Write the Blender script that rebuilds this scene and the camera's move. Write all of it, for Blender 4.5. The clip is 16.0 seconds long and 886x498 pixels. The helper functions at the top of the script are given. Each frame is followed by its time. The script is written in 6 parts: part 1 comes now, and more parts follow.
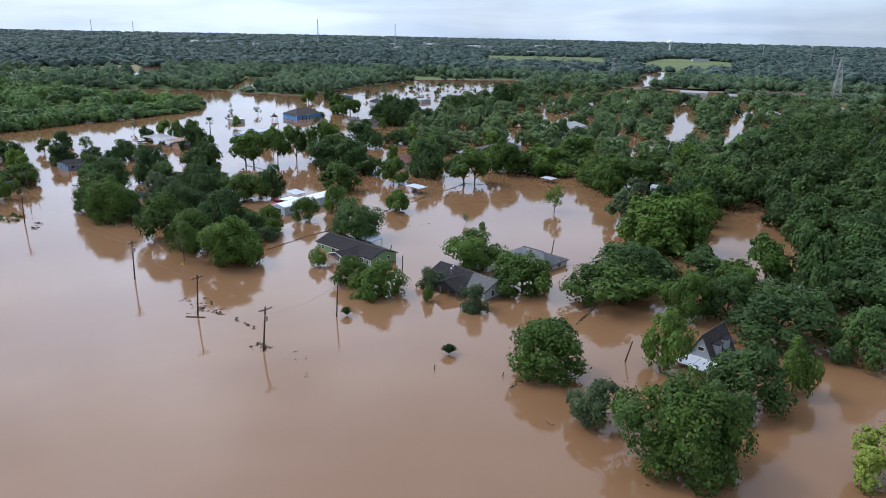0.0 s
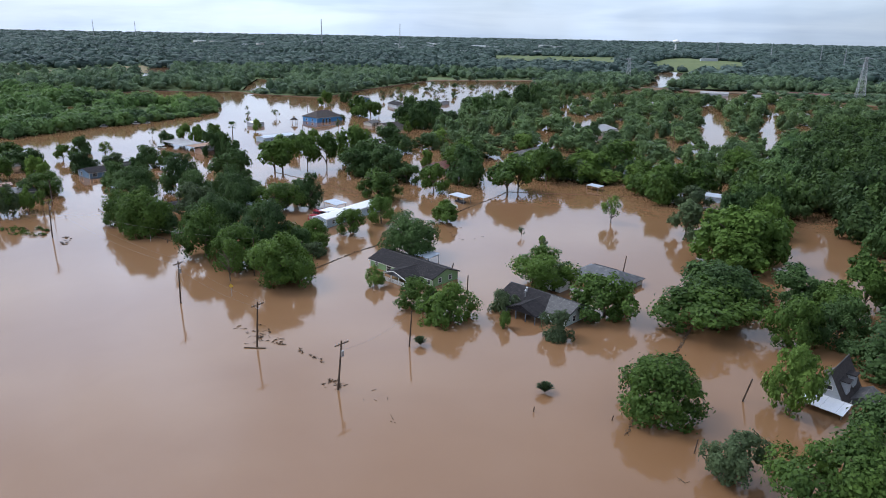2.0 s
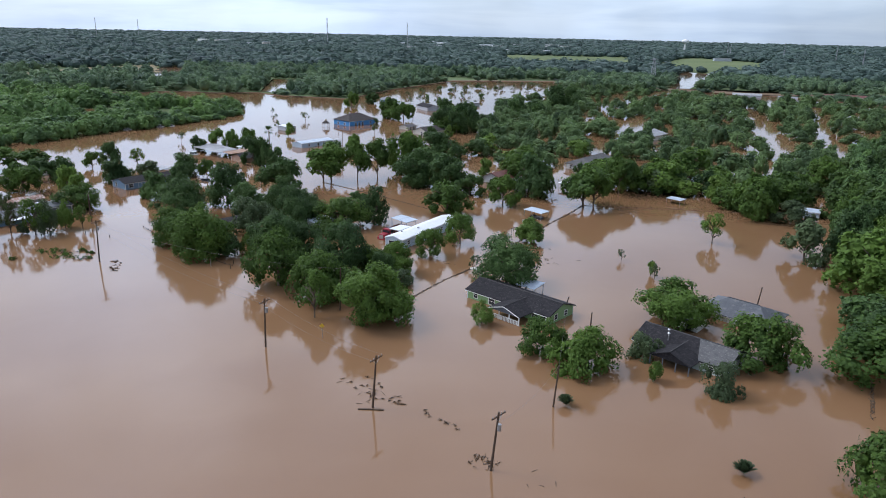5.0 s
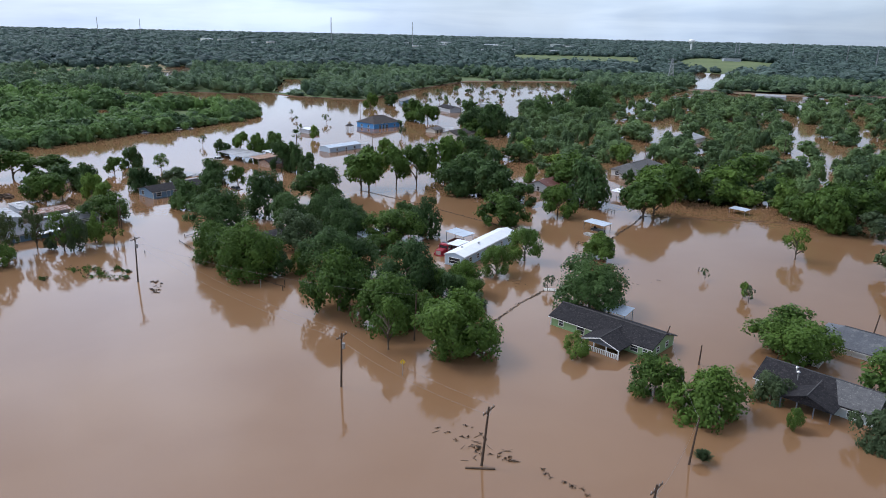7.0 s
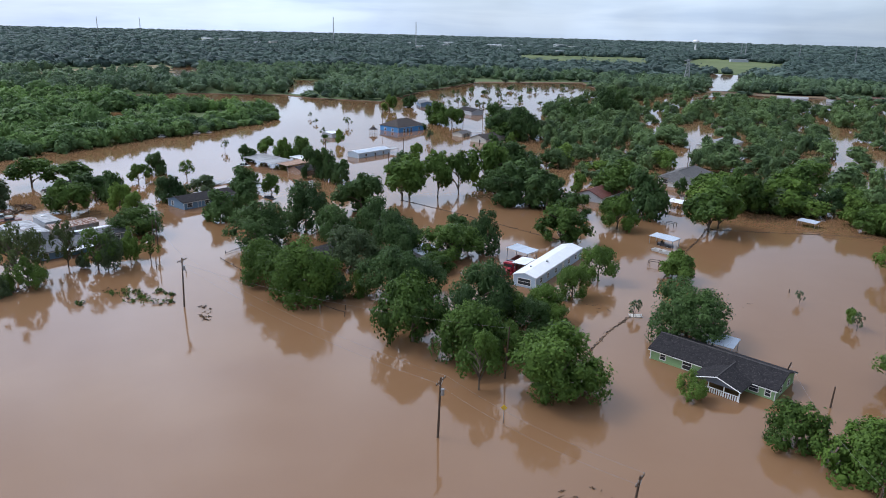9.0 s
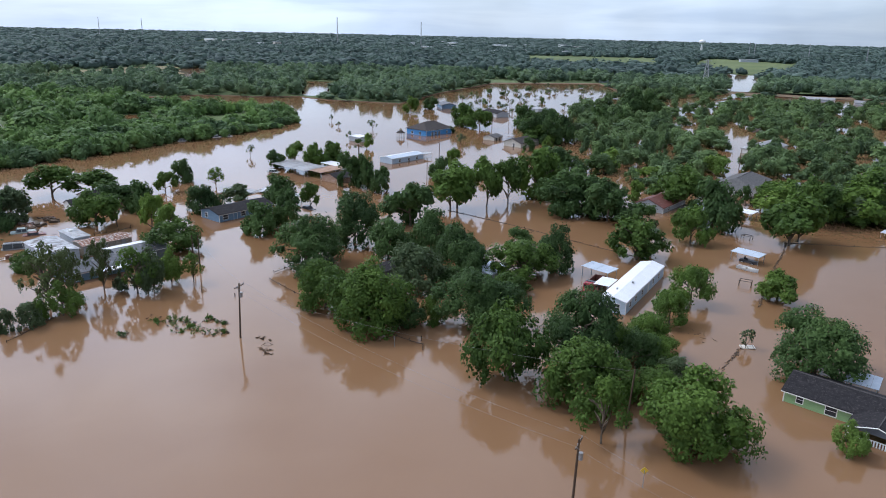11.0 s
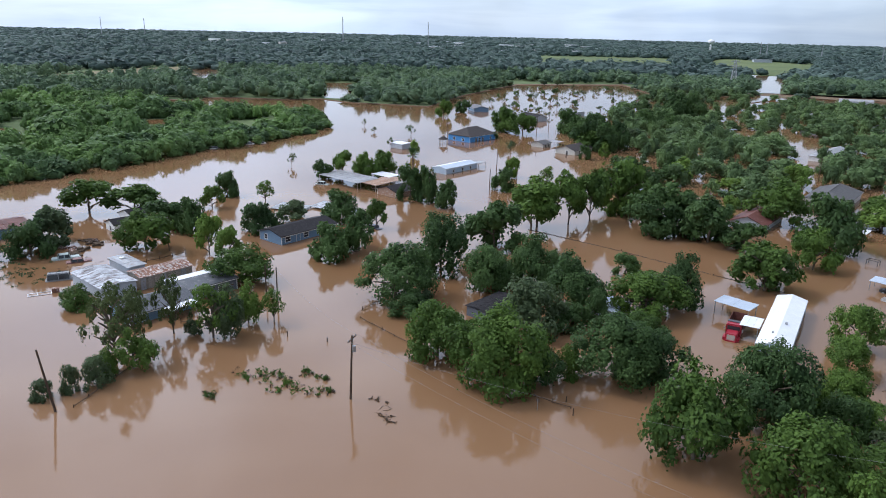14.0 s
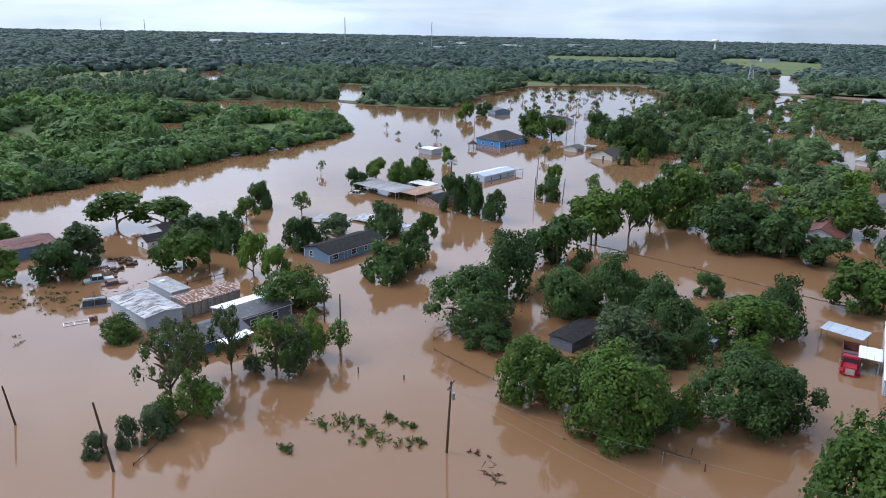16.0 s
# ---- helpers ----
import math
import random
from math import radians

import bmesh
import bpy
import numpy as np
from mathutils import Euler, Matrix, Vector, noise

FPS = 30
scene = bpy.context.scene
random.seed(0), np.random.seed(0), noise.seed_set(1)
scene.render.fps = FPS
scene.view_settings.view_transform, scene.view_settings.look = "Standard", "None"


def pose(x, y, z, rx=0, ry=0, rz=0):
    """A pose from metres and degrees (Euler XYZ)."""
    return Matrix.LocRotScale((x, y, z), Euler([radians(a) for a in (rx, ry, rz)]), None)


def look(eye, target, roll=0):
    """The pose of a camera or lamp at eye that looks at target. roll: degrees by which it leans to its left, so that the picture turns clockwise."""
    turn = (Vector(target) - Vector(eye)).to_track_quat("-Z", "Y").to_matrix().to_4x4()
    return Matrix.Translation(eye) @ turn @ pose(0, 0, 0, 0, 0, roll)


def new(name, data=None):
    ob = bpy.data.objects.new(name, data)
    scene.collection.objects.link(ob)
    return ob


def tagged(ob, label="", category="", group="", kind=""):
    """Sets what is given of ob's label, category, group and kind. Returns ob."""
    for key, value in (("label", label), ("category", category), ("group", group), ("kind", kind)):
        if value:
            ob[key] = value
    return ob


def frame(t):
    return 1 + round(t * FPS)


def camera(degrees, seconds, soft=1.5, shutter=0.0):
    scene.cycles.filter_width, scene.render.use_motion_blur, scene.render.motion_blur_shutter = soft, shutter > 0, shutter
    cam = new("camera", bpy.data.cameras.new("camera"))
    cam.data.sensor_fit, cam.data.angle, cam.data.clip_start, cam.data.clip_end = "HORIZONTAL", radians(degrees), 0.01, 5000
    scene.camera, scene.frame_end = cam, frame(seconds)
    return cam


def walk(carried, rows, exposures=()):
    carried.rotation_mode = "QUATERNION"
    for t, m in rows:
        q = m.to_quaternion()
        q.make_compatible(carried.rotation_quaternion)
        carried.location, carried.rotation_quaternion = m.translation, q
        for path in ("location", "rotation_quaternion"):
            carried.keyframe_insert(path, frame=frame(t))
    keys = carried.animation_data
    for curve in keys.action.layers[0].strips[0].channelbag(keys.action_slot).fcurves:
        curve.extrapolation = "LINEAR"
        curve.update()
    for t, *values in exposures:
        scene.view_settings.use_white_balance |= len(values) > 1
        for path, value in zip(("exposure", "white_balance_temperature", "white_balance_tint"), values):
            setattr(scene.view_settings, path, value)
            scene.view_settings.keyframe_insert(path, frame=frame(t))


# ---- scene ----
cam = camera(63.9, 16.0, 1.0)
PATH = [
    (0, (2.613, 0.366, 48.336), (1.334, 1.787, 47.749), 1.2),
    (0.5, (-1.893, 0.314, 48.282), (-3.172, 1.735, 47.695), 1.2),
    (1, (-6.361, 0.33, 48.291), (-7.64, 1.751, 47.703), 1.1),
    (1.5, (-10.924, 0.376, 48.256), (-12.202, 1.796, 47.668), 1.1),
    (2, (-15.351, 0.322, 48.315), (-16.63, 1.743, 47.727), 1.1),
    (2.5, (-19.866, 0.355, 48.343), (-21.144, 1.776, 47.753), 1.1),
    (3, (-24.462, 0.394, 48.294), (-25.74, 1.815, 47.705), 1.1),
    (3.5, (-29.073, 0.442, 48.28), (-30.35, 1.863, 47.69), 1.2),
    (4, (-33.776, 0.595, 48.189), (-35.053, 2.016, 47.599), 1.2),
    (6.5, (-57.835, 1.546, 47.475), (-59.11, 2.97, 46.885), 1.3),
    (7, (-62.618, 1.694, 47.402), (-63.893, 3.117, 46.811), 1.3),
    (7.5, (-67.252, 1.67, 47.351), (-68.526, 3.094, 46.761), 1.4),
    (8, (-71.886, 1.693, 47.254), (-73.159, 3.118, 46.664), 1.4),
    (8.5, (-76.53, 1.646, 47.266), (-77.802, 3.072, 46.676), 1.4),
    (9, (-81.211, 1.809, 47.229), (-82.481, 3.236, 46.638), 1.4),
    (11.5, (-105.518, 3.404, 46.176), (-106.788, 4.832, 45.587), 1.3),
    (12, (-110.002, 3.578, 46.195), (-111.272, 5.007, 45.606), 1.3),
    (12.5, (-114.59, 3.748, 46.199), (-115.859, 5.177, 45.609), 1.3),
    (13, (-119.122, 3.849, 46.164), (-120.39, 5.279, 45.574), 1.3),
    (13.5, (-123.481, 3.92, 46.147), (-124.749, 5.349, 45.557), 1.3),
    (14, (-127.94, 4.086, 46.007), (-129.208, 5.515, 45.417), 1.3),
    (14.5, (-132.312, 4.225, 45.93), (-133.58, 5.654, 45.34), 1.2),
    (15, (-136.699, 4.327, 45.897), (-137.966, 5.757, 45.307), 1.2),
    (15.5, (-140.906, 4.43, 45.896), (-142.173, 5.861, 45.305), 1.2),
    (16, (-145.106, 4.6, 45.93), (-146.372, 6.031, 45.34), 1.1),
]
walk(cam, [(t, look(eye, target, roll)) for t, eye, target, roll in PATH],
     ((0, 0.0), (4, -0.05), (8.5, -0.09), (12, 0.0), (16, 0.05)))

# ---- world, sun, exposure ----
SUN_DIR = Vector((-0.86, -0.40, 1.05)).normalized()
world = bpy.data.worlds.new("overcast")
scene.world = world
world.use_nodes = True
wn, wl = world.node_tree.nodes, world.node_tree.links
wn.clear()
w_out, w_bg = wn.new("ShaderNodeOutputWorld"), wn.new("ShaderNodeBackground")
w_sky = wn.new("ShaderNodeTexSky")
w_sky.sky_type, w_sky.sun_disc = "NISHITA", False
w_sky.sun_elevation = math.asin(SUN_DIR.z)
w_sky.sun_rotation = math.atan2(SUN_DIR.x, SUN_DIR.y)
w_skyk = wn.new("ShaderNodeVectorMath")
w_skyk.operation = "SCALE"
w_skyk.inputs["Scale"].default_value = 0.045
w_co, w_sep = wn.new("ShaderNodeTexCoord"), wn.new("ShaderNodeSeparateXYZ")
w_ramp = wn.new("ShaderNodeValToRGB")
w_ramp.color_ramp.elements[0].position, w_ramp.color_ramp.elements[0].color = 0.0, (0.52, 0.655, 0.87, 1)
w_ramp.color_ramp.elements[1].position, w_ramp.color_ramp.elements[1].color = 1.0, (1.05, 1.12, 1.32, 1)
for at, col in ((0.030, (0.53, 0.66, 0.87, 1)), (0.12, (0.57, 0.68, 0.88, 1)), (0.40, (0.84, 0.92, 1.10, 1))):
    w_ramp.color_ramp.elements.new(at).color = col
w_map, w_noise = wn.new("ShaderNodeMapping"), wn.new("ShaderNodeTexNoise")
w_map.inputs["Scale"].default_value = (2.6, 2.6, 24.0)
w_map.inputs["Location"].default_value = (0.35, 1.3, 0.4)
w_noise.inputs["Scale"].default_value, w_noise.inputs["Detail"].default_value = 1.6, 6.0
w_noise.inputs["Roughness"].default_value, w_noise.inputs["Distortion"].default_value = 0.52, 0.35
w_cloud = wn.new("ShaderNodeMapRange")
for key, v in (("From Min", 0.34), ("From Max", 0.64), ("To Min", 0.0), ("To Max", 1.0)):
    w_cloud.inputs[key].default_value = v
w_mul, w_add = wn.new("ShaderNodeVectorMath"), wn.new("ShaderNodeVectorMath")
w_mul.operation, w_add.operation = "MULTIPLY", "ADD"
w_tone = wn.new("ShaderNodeValToRGB")
w_tone.color_ramp.elements[0].color, w_tone.color_ramp.elements[1].color = (0.70, 0.76, 0.85, 1), (1.0, 1.0, 1.0, 1)
w_dot = wn.new("ShaderNodeVectorMath")
w_dot.operation = "DOT_PRODUCT"
w_dot.inputs[1].default_value = (-0.97, -0.24, 0.0)
w_glow, w_high, w_amt, w_one = wn.new("ShaderNodeMapRange"), wn.new("ShaderNodeMapRange"), wn.new("ShaderNodeMath"), wn.new("ShaderNodeMath")
w_glow.interpolation_type = "SMOOTHSTEP"
for key, v in (("From Min", -0.35), ("From Max", 0.95), ("To Min", -0.35), ("To Max", 1.75)):
    w_glow.inputs[key].default_value = v
for key, v in (("From Min", 0.07), ("From Max", 0.30), ("To Min", 0.20), ("To Max", 1.0)):
    w_high.inputs[key].default_value = v
w_amt.operation, w_one.operation, w_one.inputs[1].default_value = "MULTIPLY", "ADD", 1.0
wl.new(w_co.outputs["Generated"], w_dot.inputs[0])
wl.new(w_dot.outputs["Value"], w_glow.inputs["Value"])
wl.new(w_sep.outputs["Z"], w_high.inputs["Value"])
wl.new(w_glow.outputs[0], w_amt.inputs[0])
wl.new(w_high.outputs[0], w_amt.inputs[1])
wl.new(w_amt.outputs[0], w_one.inputs[0])
w_mul2 = wn.new("ShaderNodeVectorMath")
w_mul2.operation = "SCALE"
wl.new(w_co.outputs["Generated"], w_sep.inputs[0])
wl.new(w_sep.outputs["Z"], w_ramp.inputs[0])
wl.new(w_co.outputs["Generated"], w_map.inputs[0])
wl.new(w_map.outputs[0], w_noise.inputs["Vector"])
wl.new(w_noise.outputs["Fac"], w_cloud.inputs["Value"])
wl.new(w_ramp.outputs[0], w_mul.inputs[0])
wl.new(w_cloud.outputs[0], w_tone.inputs[0])
wl.new(w_tone.outputs[0], w_mul.inputs[1])
wl.new(w_sky.outputs[0], w_skyk.inputs[0])
w_mass, w_massr, w_both = wn.new("ShaderNodeTexNoise"), wn.new("ShaderNodeMapRange"), wn.new("ShaderNodeMath")
w_mass.inputs["Scale"].default_value, w_mass.inputs["Detail"].default_value = 3.2, 4.0
for key, v in (("From Min", 0.30), ("From Max", 0.70), ("To Min", 0.72), ("To Max", 1.28)):
    w_massr.inputs[key].default_value = v
w_both.operation = "MULTIPLY"
wl.new(w_co.outputs["Generated"], w_mass.inputs["Vector"])
wl.new(w_mass.outputs["Fac"], w_massr.inputs["Value"])
wl.new(w_massr.outputs[0], w_both.inputs[0])
wl.new(w_one.outputs[0], w_both.inputs[1])
wl.new(w_mul.outputs[0], w_mul2.inputs[0])
wl.new(w_both.outputs[0], w_mul2.inputs["Scale"])
wl.new(w_mul2.outputs[0], w_add.inputs[0])
wl.new(w_skyk.outputs[0], w_add.inputs[1])
wl.new(w_add.outputs[0], w_bg.inputs["Color"])
w_bg.inputs["Strength"].default_value = 0.88
wl.new(w_bg.outputs[0], w_out.inputs[0])

sun_data = bpy.data.lights.new("sun", "SUN")
sun_data.energy, sun_data.angle, sun_data.color = 1.5, radians(14), (1.0, 0.96, 0.90)
sun = new("sun", sun_data)
sun.matrix_world = look(SUN_DIR * 300, (0, 0, 0))
scene.view_settings.exposure = 0.0


# ---- materials ----
def nodes_of(name):
    m = bpy.data.materials.new(name)
    m.use_nodes = True
    return m, m.node_tree.nodes, m.node_tree.links, m.node_tree.nodes["Principled BSDF"]


def surface(name, c1, c2, rough=0.75, scale=1.0, bump=0.25, metal=0.0, stain=None, stain_at=0.62, stretch=(1, 1, 1), tint=0.0):
    """Two tones broken up at two scales, with fine relief and, where given, stains of a third tone."""
    m, n, l, b = nodes_of(name)
    co, mp = n.new("ShaderNodeTexCoord"), n.new("ShaderNodeMapping")
    mp.inputs["Scale"].default_value = stretch
    big, fine = n.new("ShaderNodeTexNoise"), n.new("ShaderNodeTexNoise")
    big.inputs["Scale"].default_value, big.inputs["Detail"].default_value = scale, 5
    fine.inputs["Scale"].default_value, fine.inputs["Detail"].default_value = scale * 9, 4
    l.new(co.outputs["Object"], mp.inputs[0])
    l.new(mp.outputs[0], big.inputs["Vector"])
    l.new(mp.outputs[0], fine.inputs["Vector"])
    both = n.new("ShaderNodeMath")
    both.operation = "MULTIPLY_ADD"
    both.inputs[1].default_value = 0.55
    l.new(fine.outputs["Fac"], both.inputs[0])
    half = n.new("ShaderNodeMath")
    half.operation = "MULTIPLY"
    half.inputs[1].default_value = 0.5
    l.new(big.outputs["Fac"], half.inputs[0])
    l.new(half.outputs[0], both.inputs[2])
    ramp = n.new("ShaderNodeValToRGB")
    ramp.color_ramp.elements[0].position, ramp.color_ramp.elements[0].color = 0.36, (*c1, 1)
    ramp.color_ramp.elements[1].position, ramp.color_ramp.elements[1].color = 0.68, (*c2, 1)
    l.new(both.outputs[0], ramp.inputs[0])
    col = ramp.outputs[0]
    if stain:
        patch = n.new("ShaderNodeTexNoise")
        patch.inputs["Scale"].default_value, patch.inputs["Detail"].default_value = scale * 2.3, 6
        l.new(mp.outputs[0], patch.inputs["Vector"])
        step = n.new("ShaderNodeMapRange")
        step.inputs["From Min"].default_value, step.inputs["From Max"].default_value = stain_at - 0.07, stain_at + 0.07
        l.new(patch.outputs["Fac"], step.inputs["Value"])
        mix = n.new("ShaderNodeMix")
        mix.data_type = "RGBA"
        mix.inputs["B"].default_value = (*stain, 1)
        l.new(step.outputs[0], mix.inputs["Factor"])
        l.new(col, mix.inputs["A"])
        col = mix.outputs["Result"]
    if tint:
        info, hsv, span = n.new("ShaderNodeObjectInfo"), n.new("ShaderNodeHueSaturation"), n.new("ShaderNodeMapRange")
        span.inputs["To Min"].default_value, span.inputs["To Max"].default_value = 1 - tint, 1 + tint
        l.new(info.outputs["Random"], span.inputs["Value"])
        l.new(span.outputs[0], hsv.inputs["Value"])
        l.new(col, hsv.inputs["Color"])
        col = hsv.outputs[0]
    l.new(col, b.inputs["Base Color"])
    b.inputs["Roughness"].default_value, b.inputs["Metallic"].default_value = rough, metal
    b.inputs["Specular IOR Level"].default_value = 0.15 if rough > 0.7 else 0.4
    bp = n.new("ShaderNodeBump")
    bp.inputs["Strength"].default_value, bp.inputs["Distance"].default_value = bump, 0.03
    l.new(fine.outputs["Fac"], bp.inputs["Height"])
    l.new(bp.outputs[0], b.inputs["Normal"])
    return m


def leafage(name, dark, light, patch=0.12, through_light=0.28, cell=0.0):
    """Leaves: each leaf its own tone, drifting from dark to light over the crown and from tree to tree."""
    m, n, l, b = nodes_of(name)
    geo, info, co, nz = (n.new("ShaderNode" + k) for k in ("NewGeometry", "ObjectInfo", "TexCoord", "TexNoise"))
    nz.inputs["Scale"].default_value, nz.inputs["Detail"].default_value = patch, 3
    l.new(geo.outputs["Position"], nz.inputs["Vector"])
    a = n.new("ShaderNodeMath")
    a.operation = "MULTIPLY_ADD"
    a.inputs[1].default_value = 0.18
    l.new(geo.outputs["Random Per Island"], a.inputs[0])
    span = n.new("ShaderNodeMapRange")
    for key, v in (("From Min", 0.3), ("From Max", 0.7), ("To Min", 0.0), ("To Max", 0.42)):
        span.inputs[key].default_value = v
    l.new(nz.outputs["Fac"], span.inputs["Value"])
    l.new(span.outputs[0], a.inputs[2])
    c = n.new("ShaderNodeMath")
    c.operation = "MULTIPLY_ADD"
    c.inputs[1].default_value = 0.35
    if cell:
        vor, sep = n.new("ShaderNodeTexVoronoi"), n.new("ShaderNodeSeparateColor")
        vor.voronoi_dimensions = "2D"
        vor.inputs["Scale"].default_value = cell
        l.new(geo.outputs["Position"], vor.inputs["Vector"])
        l.new(vor.outputs["Color"], sep.inputs[0])
        c.inputs[1].default_value = 0.55
        l.new(sep.outputs[0], c.inputs[0])
    else:
        l.new(info.outputs["Random"], c.inputs[0])
    l.new(a.outputs[0], c.inputs[2])
    ramp = n.new("ShaderNodeValToRGB")
    ramp.color_ramp.elements[0].position, ramp.color_ramp.elements[0].color = 0.05, (*dark, 1)
    ramp.color_ramp.elements[1].position, ramp.color_ramp.elements[1].color = 1.0, (*light, 1)
    l.new(c.outputs[0], ramp.inputs[0])
    l.new(ramp.outputs[0], b.inputs["Base Color"])
    b.inputs["Roughness"].default_value = 0.55
    b.inputs["Specular IOR Level"].default_value = 0.12
    tr, mix = n.new("ShaderNodeBsdfTranslucent"), n.new("ShaderNodeMixShader")
    l.new(ramp.outputs[0], tr.inputs["Color"])
    mix.inputs[0].default_value = through_light
    l.new(b.outputs[0], mix.inputs[1])
    l.new(tr.outputs[0], mix.inputs[2])
    l.new(mix.outputs[0], n["Material Output"].inputs["Surface"])
    return m


def floodwater():
    """Opaque silty water: brown body colour in slow swirls, under a smooth faintly rippled skin."""
    m, n, l, b = nodes_of("floodwater")
    co = n.new("ShaderNodeTexCoord")
    big, swirl = n.new("ShaderNodeTexNoise"), n.new("ShaderNodeTexNoise")
    big.inputs["Scale"].default_value, big.inputs["Detail"].default_value = 0.012, 4
    big.inputs["Distortion"].default_value = 0.6
    swirl.inputs["Scale"].default_value, swirl.inputs["Detail"].default_value = 0.09, 5
    swirl.inputs["Distortion"].default_value = 1.2
    for k in (big, swirl):
        l.new(co.outputs["Object"], k.inputs["Vector"])
    s = n.new("ShaderNodeMath")
    s.operation = "MULTIPLY_ADD"
    s.inputs[1].default_value = 0.25
    l.new(swirl.outputs["Fac"], s.inputs[0])
    l.new(big.outputs["Fac"], s.inputs[2])
    ramp = n.new("ShaderNodeValToRGB")
    ramp.color_ramp.elements[0].position, ramp.color_ramp.elements[0].color = 0.42, (0.191, 0.102, 0.050, 1)
    ramp.color_ramp.elements[1].position, ramp.color_ramp.elements[1].color = 0.85, (0.221, 0.125, 0.068, 1)
    l.new(s.outputs[0], ramp.inputs[0])
    l.new(ramp.outputs[0], b.inputs["Base Color"])
    b.inputs["Roughness"].default_value, b.inputs["IOR"].default_value = 0.06, 1.38
    rip, chop = n.new("ShaderNodeTexNoise"), n.new("ShaderNodeTexNoise")
    rip.inputs["Scale"].default_value, rip.inputs["Detail"].default_value = 1.1, 3
    chop.inputs["Scale"].default_value, chop.inputs["Detail"].default_value = 0.22, 2
    for k in (rip, chop):
        l.new(co.outputs["Object"], k.inputs["Vector"])
    h = n.new("ShaderNodeMath")
    h.operation = "MULTIPLY_ADD"
    h.inputs[1].default_value = 2.0
    l.new(chop.outputs["Fac"], h.inputs[0])
    l.new(rip.outputs["Fac"], h.inputs[2])
    bp = n.new("ShaderNodeBump")
    bp.inputs["Strength"].default_value, bp.inputs["Distance"].default_value = 0.065, 0.10
    l.new(h.outputs[0], bp.inputs["Height"])
    l.new(bp.outputs[0], b.inputs["Normal"])
    return m


def glass_dark():
    m, n, l, b = nodes_of("window_glass")
    b.inputs["Base Color"].default_value = (0.03, 0.035, 0.04, 1)
    b.inputs["Roughness"].default_value = 0.08
    return m


WATER = floodwater()
LEAF_OAK = leafage("leaf_oak", (0.036, 0.072, 0.020), (0.142, 0.236, 0.044), 0.12, 0.34)
LEAF_DARK = leafage("leaf_dark", (0.029, 0.058, 0.024), (0.106, 0.182, 0.054), 0.12, 0.34)
LEAF_LIGHT = leafage("leaf_light", (0.060, 0.110, 0.024), (0.205, 0.315, 0.066), 0.12, 0.34)
LEAF_GREY = leafage("leaf_grey", (0.042, 0.066, 0.034), (0.135, 0.188, 0.086), 0.12, 0.34)
LEAF_PINE = leafage("leaf_pine", (0.046, 0.066, 0.026), (0.140, 0.182, 0.066), 0.12, 0.34)
LEAF_YELLOW = leafage("leaf_yellow", (0.095, 0.145, 0.022), (0.280, 0.350, 0.070), 0.12, 0.34)
# neighbourhood trees: lifted darks and extra blue stand for haze in the air
LEAF_WOOD_HAZED = leafage("leaf_wood_hazed", (0.046, 0.082, 0.042), (0.170, 0.258, 0.098), 0.035, 0.34, 0.11)
LEAF_GROVE = leafage("leaf_grove", (0.021, 0.042, 0.019), (0.084, 0.142, 0.038), 0.03, 0.3, 0.12)
LEAF_BANK = leafage("leaf_bank", (0.050, 0.096, 0.050), (0.195, 0.315, 0.096), 0.03, 0.34, 0.10)
# far belt: paler and bluer, the haze over the water is in this colour
LEAF_BELT_HAZED = leafage("leaf_belt_hazed", (0.050, 0.088, 0.066), (0.175, 0.260, 0.130), 0.016, 0.32, 0.09)
# horizon leaves: blue-grey, narrow tone range, aerial haze painted into the base colour
LEAF_FAR_HAZED = leafage("leaf_far_wood_hazed", (0.042, 0.070, 0.070), (0.116, 0.172, 0.142), 0.007, 0.28, 0.045)
BARK = surface("bark", (0.075, 0.055, 0.040), (0.19, 0.155, 0.12), 0.9, 3, 0.6, stretch=(1, 1, 0.2))
POLE_WOOD = surface("pole_wood", (0.050, 0.032, 0.022), (0.12, 0.085, 0.062), 0.85, 2, 0.4, stretch=(1, 1, 0.15))
DEAD_WOOD = surface("dead_wood", (0.055, 0.038, 0.026), (0.15, 0.11, 0.08), 0.9, 4, 0.5)
WOOD_GREY = surface("weathered_wood", (0.20, 0.17, 0.14), (0.38, 0.34, 0.29), 0.85, 3, 0.4)
FOREST_FLOOR = surface("wet_meadow", (0.070, 0.105, 0.045), (0.125, 0.165, 0.075), 0.95, 0.02, 0.0)
FIELD_GRASS = surface("field_grass", (0.085, 0.12, 0.05), (0.15, 0.18, 0.08), 0.95, 0.01, 0.0)
DRY_GRASS = surface("dry_grass", (0.16, 0.14, 0.08), (0.25, 0.215, 0.13), 0.95, 0.02, 0.0)
MUD = surface("bare_mud", (0.12, 0.078, 0.048), (0.20, 0.145, 0.095), 0.9, 0.05, 0.0)
SHINGLE_DARK = surface("charcoal_shingles", (0.014, 0.0135, 0.016), (0.034, 0.032, 0.035), 0.9, 1.5, 0.5, stain=(0.055, 0.05, 0.05))
SHINGLE_GREY = surface("weathered_shingles", (0.07, 0.07, 0.073), (0.13, 0.128, 0.13), 0.9, 1.5, 0.5, stain=(0.18, 0.175, 0.17))
SHINGLE_BROWN = surface("brown_shingles", (0.042, 0.037, 0.037), (0.085, 0.076, 0.074), 0.9, 1.5, 0.5)
RIDGE_CAP = surface("ridge_cap", (0.06, 0.058, 0.06), (0.11, 0.105, 0.105), 0.9, 2, 0.3)
